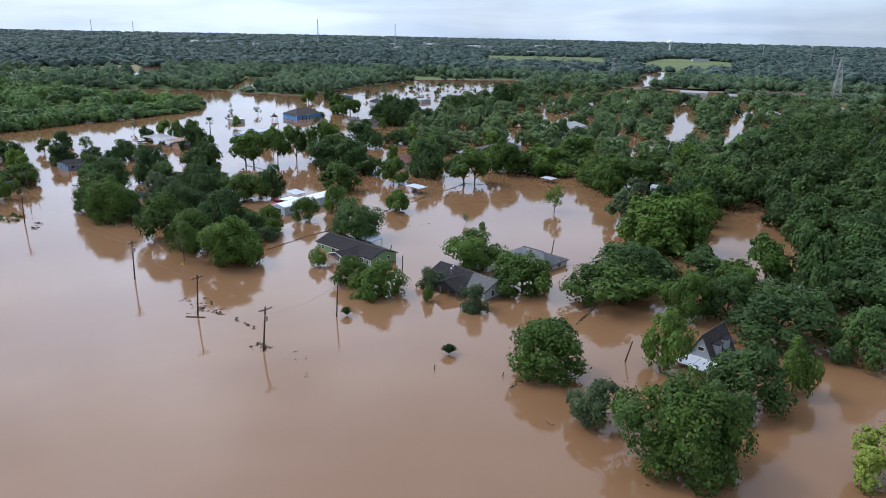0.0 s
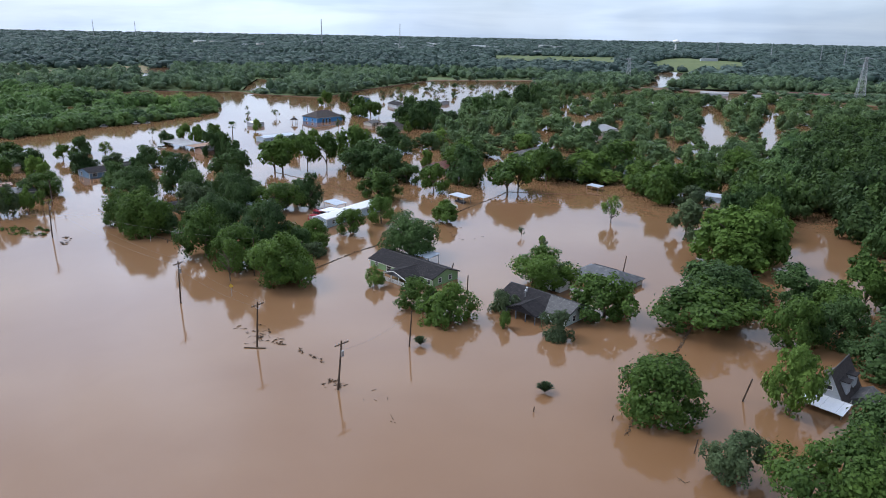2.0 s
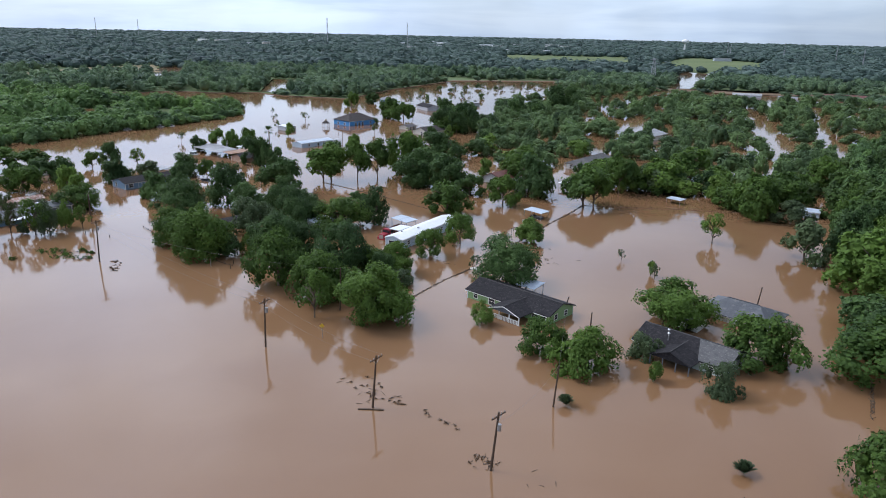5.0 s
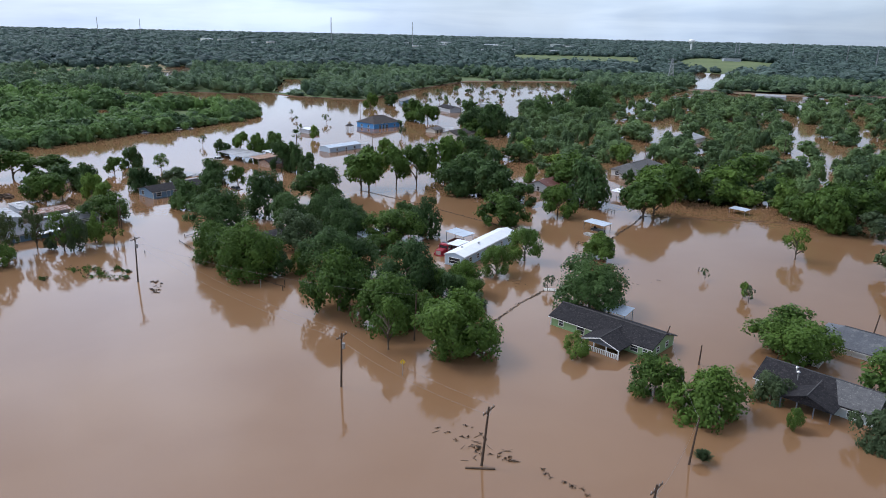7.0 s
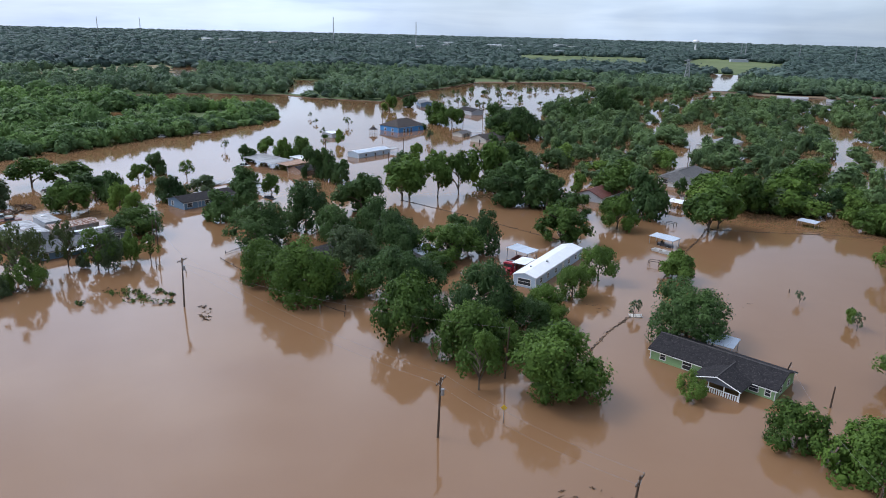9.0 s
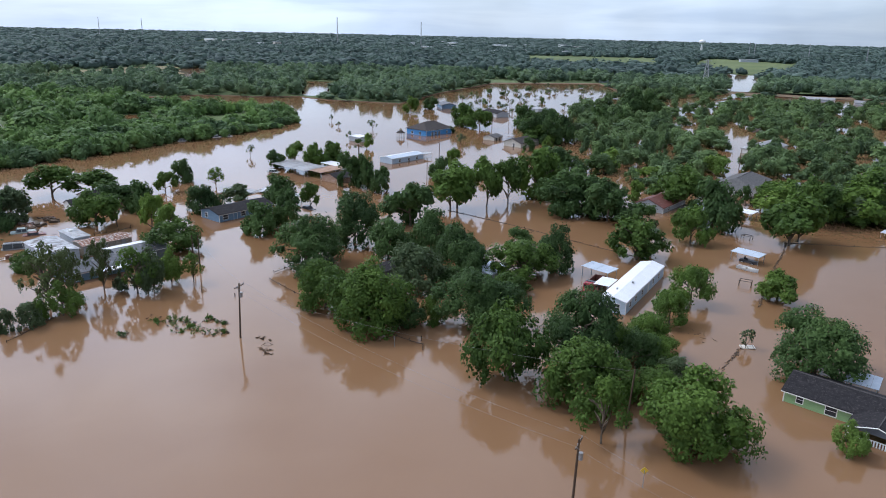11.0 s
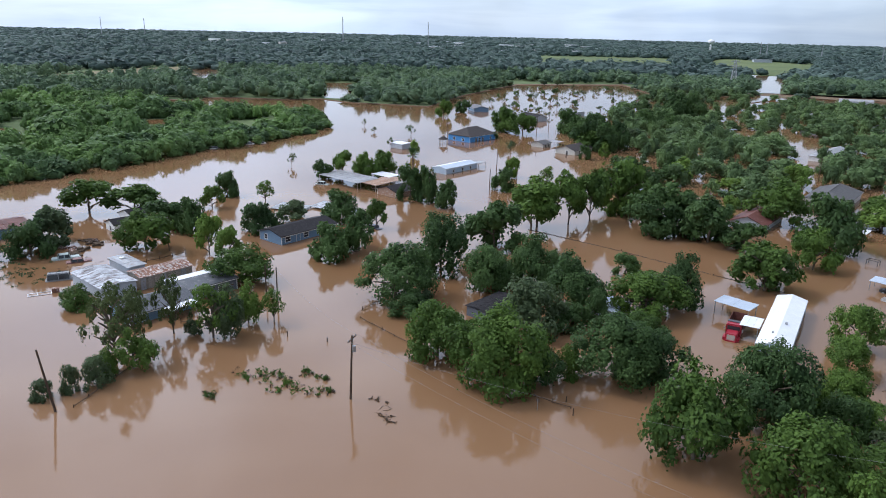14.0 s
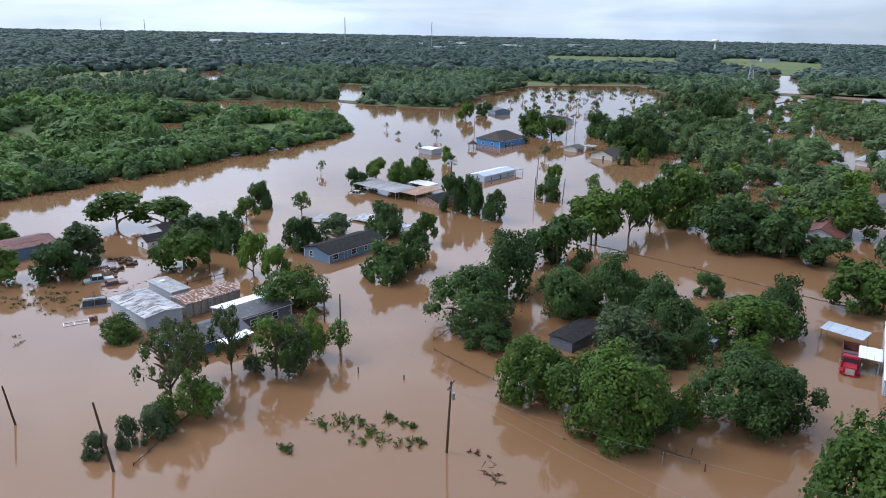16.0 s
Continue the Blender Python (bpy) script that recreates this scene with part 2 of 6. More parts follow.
METAL_WHITE = surface("white_metal_roof", (0.66, 0.69, 0.74), (0.80, 0.82, 0.86), 0.42, 0.6, 0.06, stain=(0.58, 0.58, 0.58), stain_at=0.74)
METAL_BLUE = surface("pale_blue_metal", (0.34, 0.41, 0.50), (0.48, 0.54, 0.61), 0.45, 0.6, 0.06)
METAL_GREY = surface("galvanised_metal", (0.22, 0.23, 0.25), (0.38, 0.39, 0.40), 0.5, 0.8, 0.1, 0.25, stain=(0.24, 0.17, 0.13), tint=0.16)
METAL_PATCH = surface("patched_metal", (0.22, 0.23, 0.25), (0.58, 0.60, 0.63), 0.5, 0.55, 0.1, 0.05, stain=(0.11, 0.080, 0.068), stain_at=0.56, stretch=(1.6, 0.5, 1), tint=0.28)
METAL_RUST = surface("rusted_metal", (0.115, 0.050, 0.034), (0.26, 0.135, 0.095), 0.75, 0.9, 0.25, stain=(0.44, 0.41, 0.39), stain_at=0.55, stretch=(1.5, 0.6, 1), tint=0.28)
METAL_RED = surface("red_oxide_metal", (0.085, 0.028, 0.024), (0.16, 0.058, 0.045), 0.6, 0.8, 0.15, stain=(0.30, 0.22, 0.19), stain_at=0.68, tint=0.15)
ROOF_TAN = surface("tan_rust_roof", (0.26, 0.15, 0.10), (0.40, 0.27, 0.20), 0.75, 0.8, 0.2, stain=(0.45, 0.42, 0.40))
SLATE_GREY = surface("grey_metal_roof", (0.055, 0.06, 0.07), (0.10, 0.105, 0.118), 0.55, 0.5, 0.1, stain=(0.15, 0.15, 0.15))
PAINT_WHITE = surface("white_paint", (0.66, 0.66, 0.65), (0.80, 0.80, 0.79), 0.6, 1.2, 0.1, stain=(0.56, 0.53, 0.48), stain_at=0.7)
PAINT_GREEN = surface("pale_green_siding", (0.19, 0.32, 0.15), (0.26, 0.40, 0.20), 0.65, 1.2, 0.15, stretch=(1, 1, 6))
PAINT_MINT = surface("grey_mint_siding", (0.40, 0.47, 0.46), (0.52, 0.58, 0.57), 0.65, 1.2, 0.15, stretch=(1, 1, 6))
PAINT_GREY = surface("grey_siding", (0.34, 0.37, 0.41), (0.46, 0.49, 0.53), 0.65, 1.2, 0.15, stretch=(1, 1, 6))
PAINT_SLATE = surface("slate_blue_siding", (0.115, 0.20, 0.30), (0.165, 0.265, 0.38), 0.6, 1.2, 0.15, stretch=(1, 1, 6))
PAINT_BLUE = surface("bright_blue_siding", (0.045, 0.20, 0.46), (0.075, 0.28, 0.58), 0.6, 1.2, 0.15, stretch=(1, 1, 6))
PAINT_PALEBLUE = surface("pale_blue_siding", (0.36, 0.46, 0.56), (0.48, 0.57, 0.66), 0.6, 1.2, 0.1, stretch=(1, 1, 6))
PAINT_DARK = surface("dark_grey_siding", (0.085, 0.095, 0.115), (0.15, 0.16, 0.185), 0.7, 1.2, 0.15, stretch=(1, 1, 6))
PAINT_CREAM = surface("cream_siding", (0.46, 0.44, 0.39), (0.60, 0.57, 0.51), 0.65, 1.2, 0.15, stretch=(1, 1, 6))
CAR_RED = surface("red_truck_paint", (0.26, 0.012, 0.024), (0.36, 0.025, 0.045), 0.35, 1.0, 0.03)
CAR_TEAL = surface("pale_teal_paint", (0.36, 0.43, 0.42), (0.47, 0.54, 0.53), 0.35, 1.0, 0.03)
CAR_MAROON = surface("dull_maroon_paint", (0.14, 0.05, 0.045), (0.22, 0.10, 0.09), 0.5, 1.0, 0.05, stain=(0.30, 0.25, 0.22))
VAN_GREY = surface("faded_grey_paint", (0.20, 0.21, 0.22), (0.34, 0.35, 0.36), 0.45, 1.0, 0.04, stain=(0.12, 0.10, 0.09), stain_at=0.62)
CAR_DARK = surface("dark_paint", (0.035, 0.035, 0.042), (0.07, 0.07, 0.08), 0.4, 1.0, 0.03)
RUBBER = surface("rubber", (0.018, 0.018, 0.018), (0.04, 0.038, 0.036), 0.85, 3, 0.2)
STEEL = surface("steel", (0.28, 0.29, 0.30), (0.42, 0.43, 0.44), 0.45, 1.0, 0.05, 0.6)
CHROME = surface("bright_metal", (0.60, 0.60, 0.60), (0.72, 0.72, 0.72), 0.25, 1.0, 0.02, 0.7)
WIRE = surface("black_wire", (0.16, 0.15, 0.15), (0.24, 0.23, 0.22), 0.6, 1.0, 0.0)
SIGN_YELLOW = surface("yellow_sign", (0.62, 0.40, 0.03), (0.72, 0.48, 0.05), 0.5, 2.0, 0.05)
GLASS = glass_dark()


# ---- mesh helpers ----
def part(name, bm, material, parent=None, label=""):
    """Links a bmesh as one mesh object under a thing or a part."""
    bmesh.ops.recalc_face_normals(bm, faces=bm.faces)
    me = bpy.data.meshes.new(name)
    bm.to_mesh(me)
    bm.free()
    me.materials.append(material)
    ob = new(name, me)
    ob.parent = parent
    if label:
        ob["label"] = label
    return ob


def thing(name, m, label, category, group="", kind=""):
    ob = new(name)
    ob.empty_display_size = 0.3
    ob.matrix_basis = m
    return tagged(ob, label, category, group, kind)


def box(bm, x0, y0, z0, x1, y1, z1, m=None):
    vs = bmesh.ops.create_cube(bm, size=1, matrix=Matrix.Translation(((x0 + x1) / 2, (y0 + y1) / 2, (z0 + z1) / 2)) @ Matrix.Diagonal((x1 - x0, y1 - y0, z1 - z0, 1)))["verts"]
    if m:
        bmesh.ops.transform(bm, matrix=m, verts=vs)
    return vs


def boxed(*a):
    bm = bmesh.new()
    box(bm, *a)
    return bm


def rod(bm, a, b, r0, r1=None, n=6):
    """A tapered round bar from a to b."""
    a, b = Vector(a), Vector(b)
    r1 = r0 if r1 is None else r1
    m = Matrix.Translation((a + b) / 2) @ (b - a).to_track_quat("Z", "Y").to_matrix().to_4x4()
    bmesh.ops.create_cone(bm, cap_ends=True, segments=n, radius1=r0, radius2=r1, depth=(b - a).length, matrix=m)


def poly(bm, pts):
    return bm.faces.new([bm.verts.new(p) for p in pts])


def quads_mesh(name, verts, quads, tris, material):
    """A mesh from arrays: many leaves and clumps in one go."""
    me = bpy.data.meshes.new(name)
    nq, nt = len(quads), len(tris)
    me.vertices.add(len(verts))
    me.vertices.foreach_set("co", np.asarray(verts, np.float32).ravel())
    me.loops.add(nq * 4 + nt * 3)
    me.loops.foreach_set("vertex_index", np.concatenate([np.asarray(quads, np.int32).ravel(), np.asarray(tris, np.int32).ravel()]).astype(np.int32))
    me.polygons.add(nq + nt)
    me.polygons.foreach_set("loop_start", np.concatenate([np.arange(nq) * 4, nq * 4 + np.arange(nt) * 3]).astype(np.int32))
    me.update(calc_edges=True)
    me.validate()
    me.materials.append(material)
    return me


# ---- trees ----
ICO = bmesh.new()
bmesh.ops.create_icosphere(ICO, subdivisions=1, radius=1)
ICO_V = np.array([v.co[:] for v in ICO.verts])
ICO_T = np.array([[v.index for v in f.verts] for f in ICO.faces])
ICO.free()


def unit_dirs(rng, n):
    d = rng.normal(size=(n, 3))
    return d / np.linalg.norm(d, axis=1)[:, None]


def crown_arrays(rng, lobes, leaves, size, clear, spread=0.62, lobe=(0.16, 0.36), core=0.64, buds=8, tri=False):
    """A crown one unit wide each way and from clear to 1 high: lobes round a centre, each knobbly with leafy sprays, over inner foliage."""
    ang = rng.uniform(0, math.tau, lobes)
    lift = rng.uniform(-0.42, 1.0, lobes)
    out = np.sqrt(np.clip(1 - np.clip(lift, 0, 1) ** 2, 0.02, 1)) * np.where(rng.random(lobes) < 0.78, rng.uniform(0.70, 1.22, lobes), rng.uniform(0.15, 0.7, lobes)) * np.where(lift < -0.05, 0.90, 1.0)
    cen = spread * np.stack([np.cos(ang) * out, np.sin(ang) * out, lift * rng.uniform(0.85, 1.12, lobes)], axis=1)
    cen[0] = (0.0, 0.0, 0.25)
    rad = lobe[0] + (lobe[1] - lobe[0]) * rng.random(lobes) ** 1.3
    rad[0] = lobe[1] * 1.15
    away = cen / (np.linalg.norm(cen, axis=1)[:, None] + 1e-6)
    host = np.repeat(np.arange(lobes), buds)
    bdir = unit_dirs(rng, len(host)) + 0.75 * away[host] + np.array((0, 0, 0.35))
    bdir /= np.linalg.norm(bdir, axis=1)[:, None]
    bcen = cen[host] + bdir * (rad[host] * rng.uniform(0.58, 0.90, len(host)))[:, None]
    brad = rad[host] * rng.uniform(0.26, 0.50, len(host))
    host, bdir, bcen, brad = np.concatenate([host, np.arange(lobes)]), np.concatenate([bdir, away]), np.concatenate([bcen, cen]), np.concatenate([brad, rad * 0.88])
    share = brad ** 2 * np.where(np.arange(len(brad)) < lobes * buds, 1.0, 1.2)
    pick = rng.choice(len(host), int(leaves * 1.9), p=share / share.sum())
    dirs = unit_dirs(rng, len(pick)) + 0.55 * bdir[pick] + np.array((0, 0, 0.12))
    dirs /= np.linalg.norm(dirs, axis=1)[:, None]
    reach = rng.uniform(0.70, 1.18, len(pick)) + np.where(rng.random(len(pick)) < 0.10, rng.uniform(0.1, 0.55, len(pick)), 0)
    p = bcen[pick] + dirs * (brad[pick] * reach)[:, None]
    deep = (np.linalg.norm(p[:, None] - cen[None], axis=2) < 0.66 * rad[None]).any(axis=1)
    keep = np.where(~deep)[0][:leaves]
    p, dirs, bd = p[keep], dirs[keep], bdir[pick][keep]
    k = len(p)
    nrm = dirs * 0.58 + bd * 0.36 + unit_dirs(rng, k) * 0.56 + np.array((0, 0, 0.22))
    nrm /= np.linalg.norm(nrm, axis=1)[:, None]
    side = np.cross(nrm, unit_dirs(rng, k))
    side /= np.linalg.norm(side, axis=1)[:, None]
    up = np.cross(side, nrm)
    s = (size * rng.uniform(0.55, 1.35, k))[:, None]
    sag = nrm * s * 0.25
    if tri:
        v = np.stack([p - side * s * 0.9 - up * s * 0.6, p + side * s * 0.9 - up * s * 0.6, p + up * s - sag], axis=1).reshape(-1, 3)
        q, ts = np.zeros((0, 4), int), [np.arange(k * 3).reshape(-1, 3)]
    else:
        v = np.stack([p - side * s * 0.62, p - up * s - sag, p + side * s * 0.62, p + up * s - sag], axis=1).reshape(-1, 3)
        q, ts = np.arange(k * 4).reshape(-1, 4), []
    vs, off = [v], len(v)
    for c, r in zip(cen, rad):
        w = ICO_V * rng.uniform(0.8, 1.1, (len(ICO_V), 1)) * r * core + c
        vs.append(w)
        ts.append(ICO_T + off)
        off += len(w)
    v = np.concatenate(vs)
    lim = np.percentile(np.linalg.norm(v[:, :2], axis=1), 94)
    v[:, :2] /= lim
    lo, hi = v[:, 2].min(), np.percentile(v[:, 2], 99.6)
    v[:, 2] = clear + (v[:, 2] - lo) / (hi - lo) * (1 - clear)
    return v, q, np.concatenate(ts)


def trunk_mesh(rng, clear, limbs, thick=0.055, top=0.62):
    """A tapered, slightly bent trunk with limbs, from below the water into the crown."""
    bm = bmesh.new()
    pts = [Vector((0, 0, -0.18))]
    for i in range(1, 6):
        f = i / 5
        pts.append(Vector((rng.normal() * 0.03 * f, rng.normal() * 0.03 * f, -0.18 + (top + 0.18) * f)))
    for i in range(5):
        rod(bm, pts[i], pts[i + 1], thick * (1 - 0.14 * i), thick * (0.86 - 0.14 * i), 7)
    for _ in range(limbs):
        a = rng.uniform(0, 6.283)
        z0 = rng.uniform(max(clear * 0.5, 0.06), 0.5)
        base = Vector((0, 0, z0))
        reach, rise = rng.uniform(0.35, 0.7), rng.uniform(0.15, 0.35)
        mid = base + Vector((math.cos(a) * reach * 0.5, math.sin(a) * reach * 0.5, rise * 0.6))
        tip = base + Vector((math.cos(a + 0.3) * reach, math.sin(a + 0.3) * reach, rise))
        rod(bm, base, mid, thick * 0.45, thick * 0.3, 5)
        rod(bm, mid, tip, thick * 0.3, thick * 0.1, 5)
    me = bpy.data.meshes.new("trunk")
    bm.to_mesh(me)
    bm.free()
    me.materials.append(BARK)
    return me


def tree_kind(seed, material, lobes, leaves, size, clear, limbs=6, **more):
    rng = np.random.default_rng(seed)
    v, q, t = crown_arrays(rng, lobes, leaves, size, clear, **more)
    return trunk_mesh(rng, clear, limbs), quads_mesh("crown", v, q, t, material)


KINDS = {
    "oak": [tree_kind(s, LEAF_OAK, 40, 5000, 0.040, -0.10, buds=5, core=0.50) for s in (1, 2, 3, 18)],
    "dark": [tree_kind(s, LEAF_DARK, 40, 5000, 0.040, -0.10, buds=5, core=0.50) for s in (4, 5, 6, 19)],
    "oak_big": [tree_kind(s, LEAF_OAK, 52, 8600, 0.0300, -0.10, 8, lobe=(0.13, 0.33), buds=6, core=0.50) for s in (51, 52, 55)],
    "dark_big": [tree_kind(s, LEAF_DARK, 52, 8600, 0.0300, -0.10, 8, lobe=(0.13, 0.33), buds=6, core=0.50) for s in (53, 54, 56)],
    "light": [tree_kind(s, LEAF_LIGHT, 24, 2900, 0.050, 0.0, core=0.50) for s in (7, 8)],
    "grey": [tree_kind(s, LEAF_GREY, 26, 3200, 0.046, -0.04, core=0.50) for s in (9, 10)],
    "bush": [tree_kind(s, LEAF_OAK, 34, 4200, 0.042, -0.28, 0, core=0.48) for s in (61, 62, 63)],
    "bush_grey": [tree_kind(s, LEAF_GREY, 26, 3000, 0.046, -0.28, 0, core=0.48) for s in (64, 65)],
    "yellow": [tree_kind(11, LEAF_YELLOW, 18, 2600, 0.046, -0.05, core=0.5)],
    "tall": [tree_kind(s, LEAF_OAK, 20, 2400, 0.050, 0.14, 9, lobe=(0.22, 0.38)) for s in (12, 13)],
    "thin": [tree_kind(s, LEAF_OAK, 18, 1500, 0.050, 0.22, 12, lobe=(0.18, 0.30), core=0.35) for s in (14, 15)],
    "pine": [tree_kind(s, LEAF_PINE, 34, 3200, 0.038, 0.16, 20, lobe=(0.12, 0.25), spread=0.76, core=0.4, buds=5) for s in (16, 17)],
    "oak_far": [tree_kind(s, LEAF_OAK, 26, 2300, 0.056, -0.10, 5, buds=5, tri=True) for s in (32, 33, 34)],
    "dark_far": [tree_kind(s, LEAF_DARK, 26, 2300, 0.056, -0.10, 5, buds=5, tri=True) for s in (35, 36, 37)],
    "tall_far": [tree_kind(s, LEAF_OAK, 15, 1500, 0.070, 0.14, 7, lobe=(0.22, 0.38), tri=True) for s in (38, 39)],
    "light_far": [tree_kind(s, LEAF_LIGHT, 15, 1500, 0.066, 0.04, 6, tri=True) for s in (41, 42)],
    "grey_far": [tree_kind(s, LEAF_GREY, 15, 1500, 0.066, -0.05, 5, tri=True) for s in (43, 44)],
    "mid": [tree_kind(s, LEAF_WOOD_HAZED, 17, 1200, 0.068, -0.06, 4, tri=True) for s in (21, 22, 23, 24, 25)],
    "mid_light": [tree_kind(s, LEAF_LIGHT, 12, 1100, 0.072, -0.02, 4, tri=True) for s in (26, 27)],
    "mid_dark": [tree_kind(s, LEAF_DARK, 17, 1200, 0.068, -0.06, 4, tri=True) for s in (28, 29)],
    "snag": [tree_kind(s, LEAF_GREY, 6, 240, 0.11, 0.25, 7, lobe=(0.2, 0.34), core=0.3) for s in (30, 31)],
}
WORDS = {
    "oak": ("broad green leafy tree standing in brown floodwater", "tree"),
    "dark": ("dense dark green tree standing in brown floodwater", "tree"),
    "light": ("bright light green leafy tree standing in floodwater", "tree"),
    "grey": ("low grey-green bushy tree standing in floodwater", "tree"),
    "bush": ("round green bushy tree standing deep in floodwater", "bush"),
    "bush_grey": ("round grey-green bush standing deep in floodwater", "bush"),
    "yellow": ("yellow-green loose leafy tree standing in floodwater", "tree"),
    "tall": ("green tree with bare lower trunk standing in floodwater", "tree"),
    "thin": ("thin open tree with bare trunk in floodwater", "tree"),
    "pine": ("tall open pine with clumped dark needles in floodwater", "tree"),
    "mid": ("green leafy tree in a flooded neighbourhood", "tree"),
    "mid_light": ("light green leafy tree in a flooded neighbourhood", "tree"),
    "mid_dark": ("dark green leafy tree in a flooded neighbourhood", "tree"),
    "snag": ("small half-drowned sapling sticking out of floodwater", "tree"),
}
plant_rng = random.Random(5)


def plant(kind, x, y, r, h, group="trees in the floodwater"):
    """One tree: crown radius r, height h above the water."""
    away = math.hypot(x - min(0.0, max(-145.0, x)), y - 3)
    use = kind + ("_far" if away > 125 else "_big" if r > 5.9 and away < 112 else "")
    tm, cm = plant_rng.choice(KINDS[use if use in KINDS else kind])
    label, cat = WORDS[kind]
    a = plant_rng.uniform(0, 6.283)
    ob = thing("tree", Matrix.Translation((x, y, 0)) @ Matrix.Rotation(a, 4, "Z") @ Matrix.Diagonal((r, r, h, 1)), label, cat, group)
    for nm, me in (("trunk", tm), ("crown", cm)):
        o = new(nm, me)
        o.parent = ob
    return ob


def inside(x, y, ring):
    hit, j = False, len(ring) - 1
    for i in range(len(ring)):
        (xi, yi), (xj, yj) = ring[i], ring[j]
        if (yi > y) != (yj > y) and x < (xj - xi) * (y - yi) / (yj - yi) + xi:
            hit = not hit
        j = i
    return hit


def scatter(rng, ring, gap, jitter=0.42):
    """Jittered places inside a ring, about gap apart."""
    xs, ys = [p[0] for p in ring], [p[1] for p in ring]
    x = min(xs)
    row = 0
    while x < max(xs):
        y = min(ys) + (row % 2) * gap / 2
        while y < max(ys):
            px, py = x + rng.uniform(-jitter, jitter) * gap, y + rng.uniform(-jitter, jitter) * gap
            if inside(px, py, ring):
                yield px, py
            y += gap
        x += gap * 0.87
        row += 1


def wood_mesh(name, places, protos, material):
    """Many trees joined into one: places are (x, y, z, r, h)."""
    rng = np.random.default_rng(77)
    vs, qs, ts, off = [], [], [], 0
    for x, y, z, r, h in places:
        v, q, t = protos[rng.integers(len(protos))]
        a = rng.uniform(0, 6.283)
        c, s = math.cos(a), math.sin(a)
        w = np.empty_like(v)
        w[:, 0], w[:, 1], w[:, 2] = (v[:, 0] * c - v[:, 1] * s) * r + x, (v[:, 0] * s + v[:, 1] * c) * r + y, v[:, 2] * h + z
        vs.append(w)
        qs.append(q + off)
        ts.append(t + off)
        off += len(v)
    return quads_mesh(name, np.concatenate(vs), np.concatenate(qs), np.concatenate(ts), material)


# ---- water and land ----
def disc(name, z, radius, material, rings=(60, 150, 300, 600, 1200, 2400, 4900)):
    bm = bmesh.new()
    last = None
    for r in rings:
        ring = [bm.verts.new((-75 + r * math.cos(i * math.tau / 48), 5 + r * math.sin(i * math.tau / 48), z)) for i in range(48)]
        if last is None:
            bm.faces.new(ring)
        else:
            for i in range(48):
                bm.faces.new((last[i], ring[i], ring[(i + 1) % 48], last[(i + 1) % 48]))
        last = ring
    return part(name, bm, material)


tagged(disc("water", 0.0, 4900, WATER), "calm brown silty floodwater covering the whole plain", "floodwater", kind="structure")
tagged(disc("ground", -2.2, 4900, MUD), "muddy ground lying under the floodwater", "ground", kind="structure")


def rough(ring, amp, step=9.0):
    """The ring with its edges broken up into an uneven natural outline."""
    pts = []
    for (ax, ay), (bx, by) in zip(ring, ring[1:] + ring[:1]):
        n = max(1, int(math.hypot(bx - ax, by - ay) / step))
        for i in range(n):
            x, y = ax + (bx - ax) * i / n, ay + (by - ay) * i / n
            v = noise.noise_vector(Vector((x * 0.045, y * 0.045, 2.0)))
            pts.append((x + amp * v.x, y + amp * v.y))
    return pts


def sheet(name, ring, z, material, label, cat, amp=0.0):
    bm = bmesh.new()
    ring = rough(ring, amp) if amp else ring
    top = [bm.verts.new((x, y, z)) for x, y in ring]
    low = [bm.verts.new((x, y, -2.0)) for x, y in ring]
    bm.faces.new(top)
    for i in range(len(ring)):
        j = (i + 1) % len(ring)
        bm.faces.new((top[i], top[j], low[j], low[i]))
    bmesh.ops.triangulate(bm, faces=bm.faces, ngon_method="EAR_CLIP")
    bmesh.ops.recalc_face_normals(bm, faces=bm.faces)
    return tagged(part(name, bm, material), label, cat, kind="structure")


FAR_BANK = [(-690, 60), (-575, 210), (-548, 236), (-556, 252), (-545, 268), (-520, 284), (-508, 308), (-478, 308), (-432, 330), (-470, 408), (-511, 530),
            (-452, 616), (-394, 550), (-362, 560), (-300, 620), (-240, 640), (-120, 610), (60, 560), (300, 700)]
FAR_RIM = [(1500, 4300), (0, 4760), (-1500, 4600), (-3000, 3900), (-4100, 2700), (-4700, 1300), (-4800, -400), (-1500, -300)]


def land_beyond(name, bank, z, material, label, start=0.0, reach=(250, 1500, 4880)):
    """Land from a shoreline out to the horizon, in rings about the middle of the flight."""
    shore = sorted((math.atan2(y - 5, x + 75), math.hypot(x + 75, y - 5)) for x, y in bank)
    shore = [(a if a > -1 else a + math.tau, d) for a, d in shore]
    bm = bmesh.new()
    rows = []
    for a, d in shore:
        x, y = -75 + d * math.cos(a), 5 + d * math.sin(a)
        step = start if y > 500 and x < -380 else min(start, 4.0)
        rows.append([bm.verts.new((-75 + r * math.cos(a), 5 + r * math.sin(a), h)) for r, h in ((d + step - 0.5, -1.5), (d + step, z), *((d + k if k < 1000 else k, z) for k in reach))])
    for p, q in zip(rows, rows[1:]):
        for i in range(len(p) - 1):
            bm.faces.new((p[i], q[i], q[i + 1], p[i + 1]))
    return tagged(part(name, bm, material), label, "ground", kind="structure")


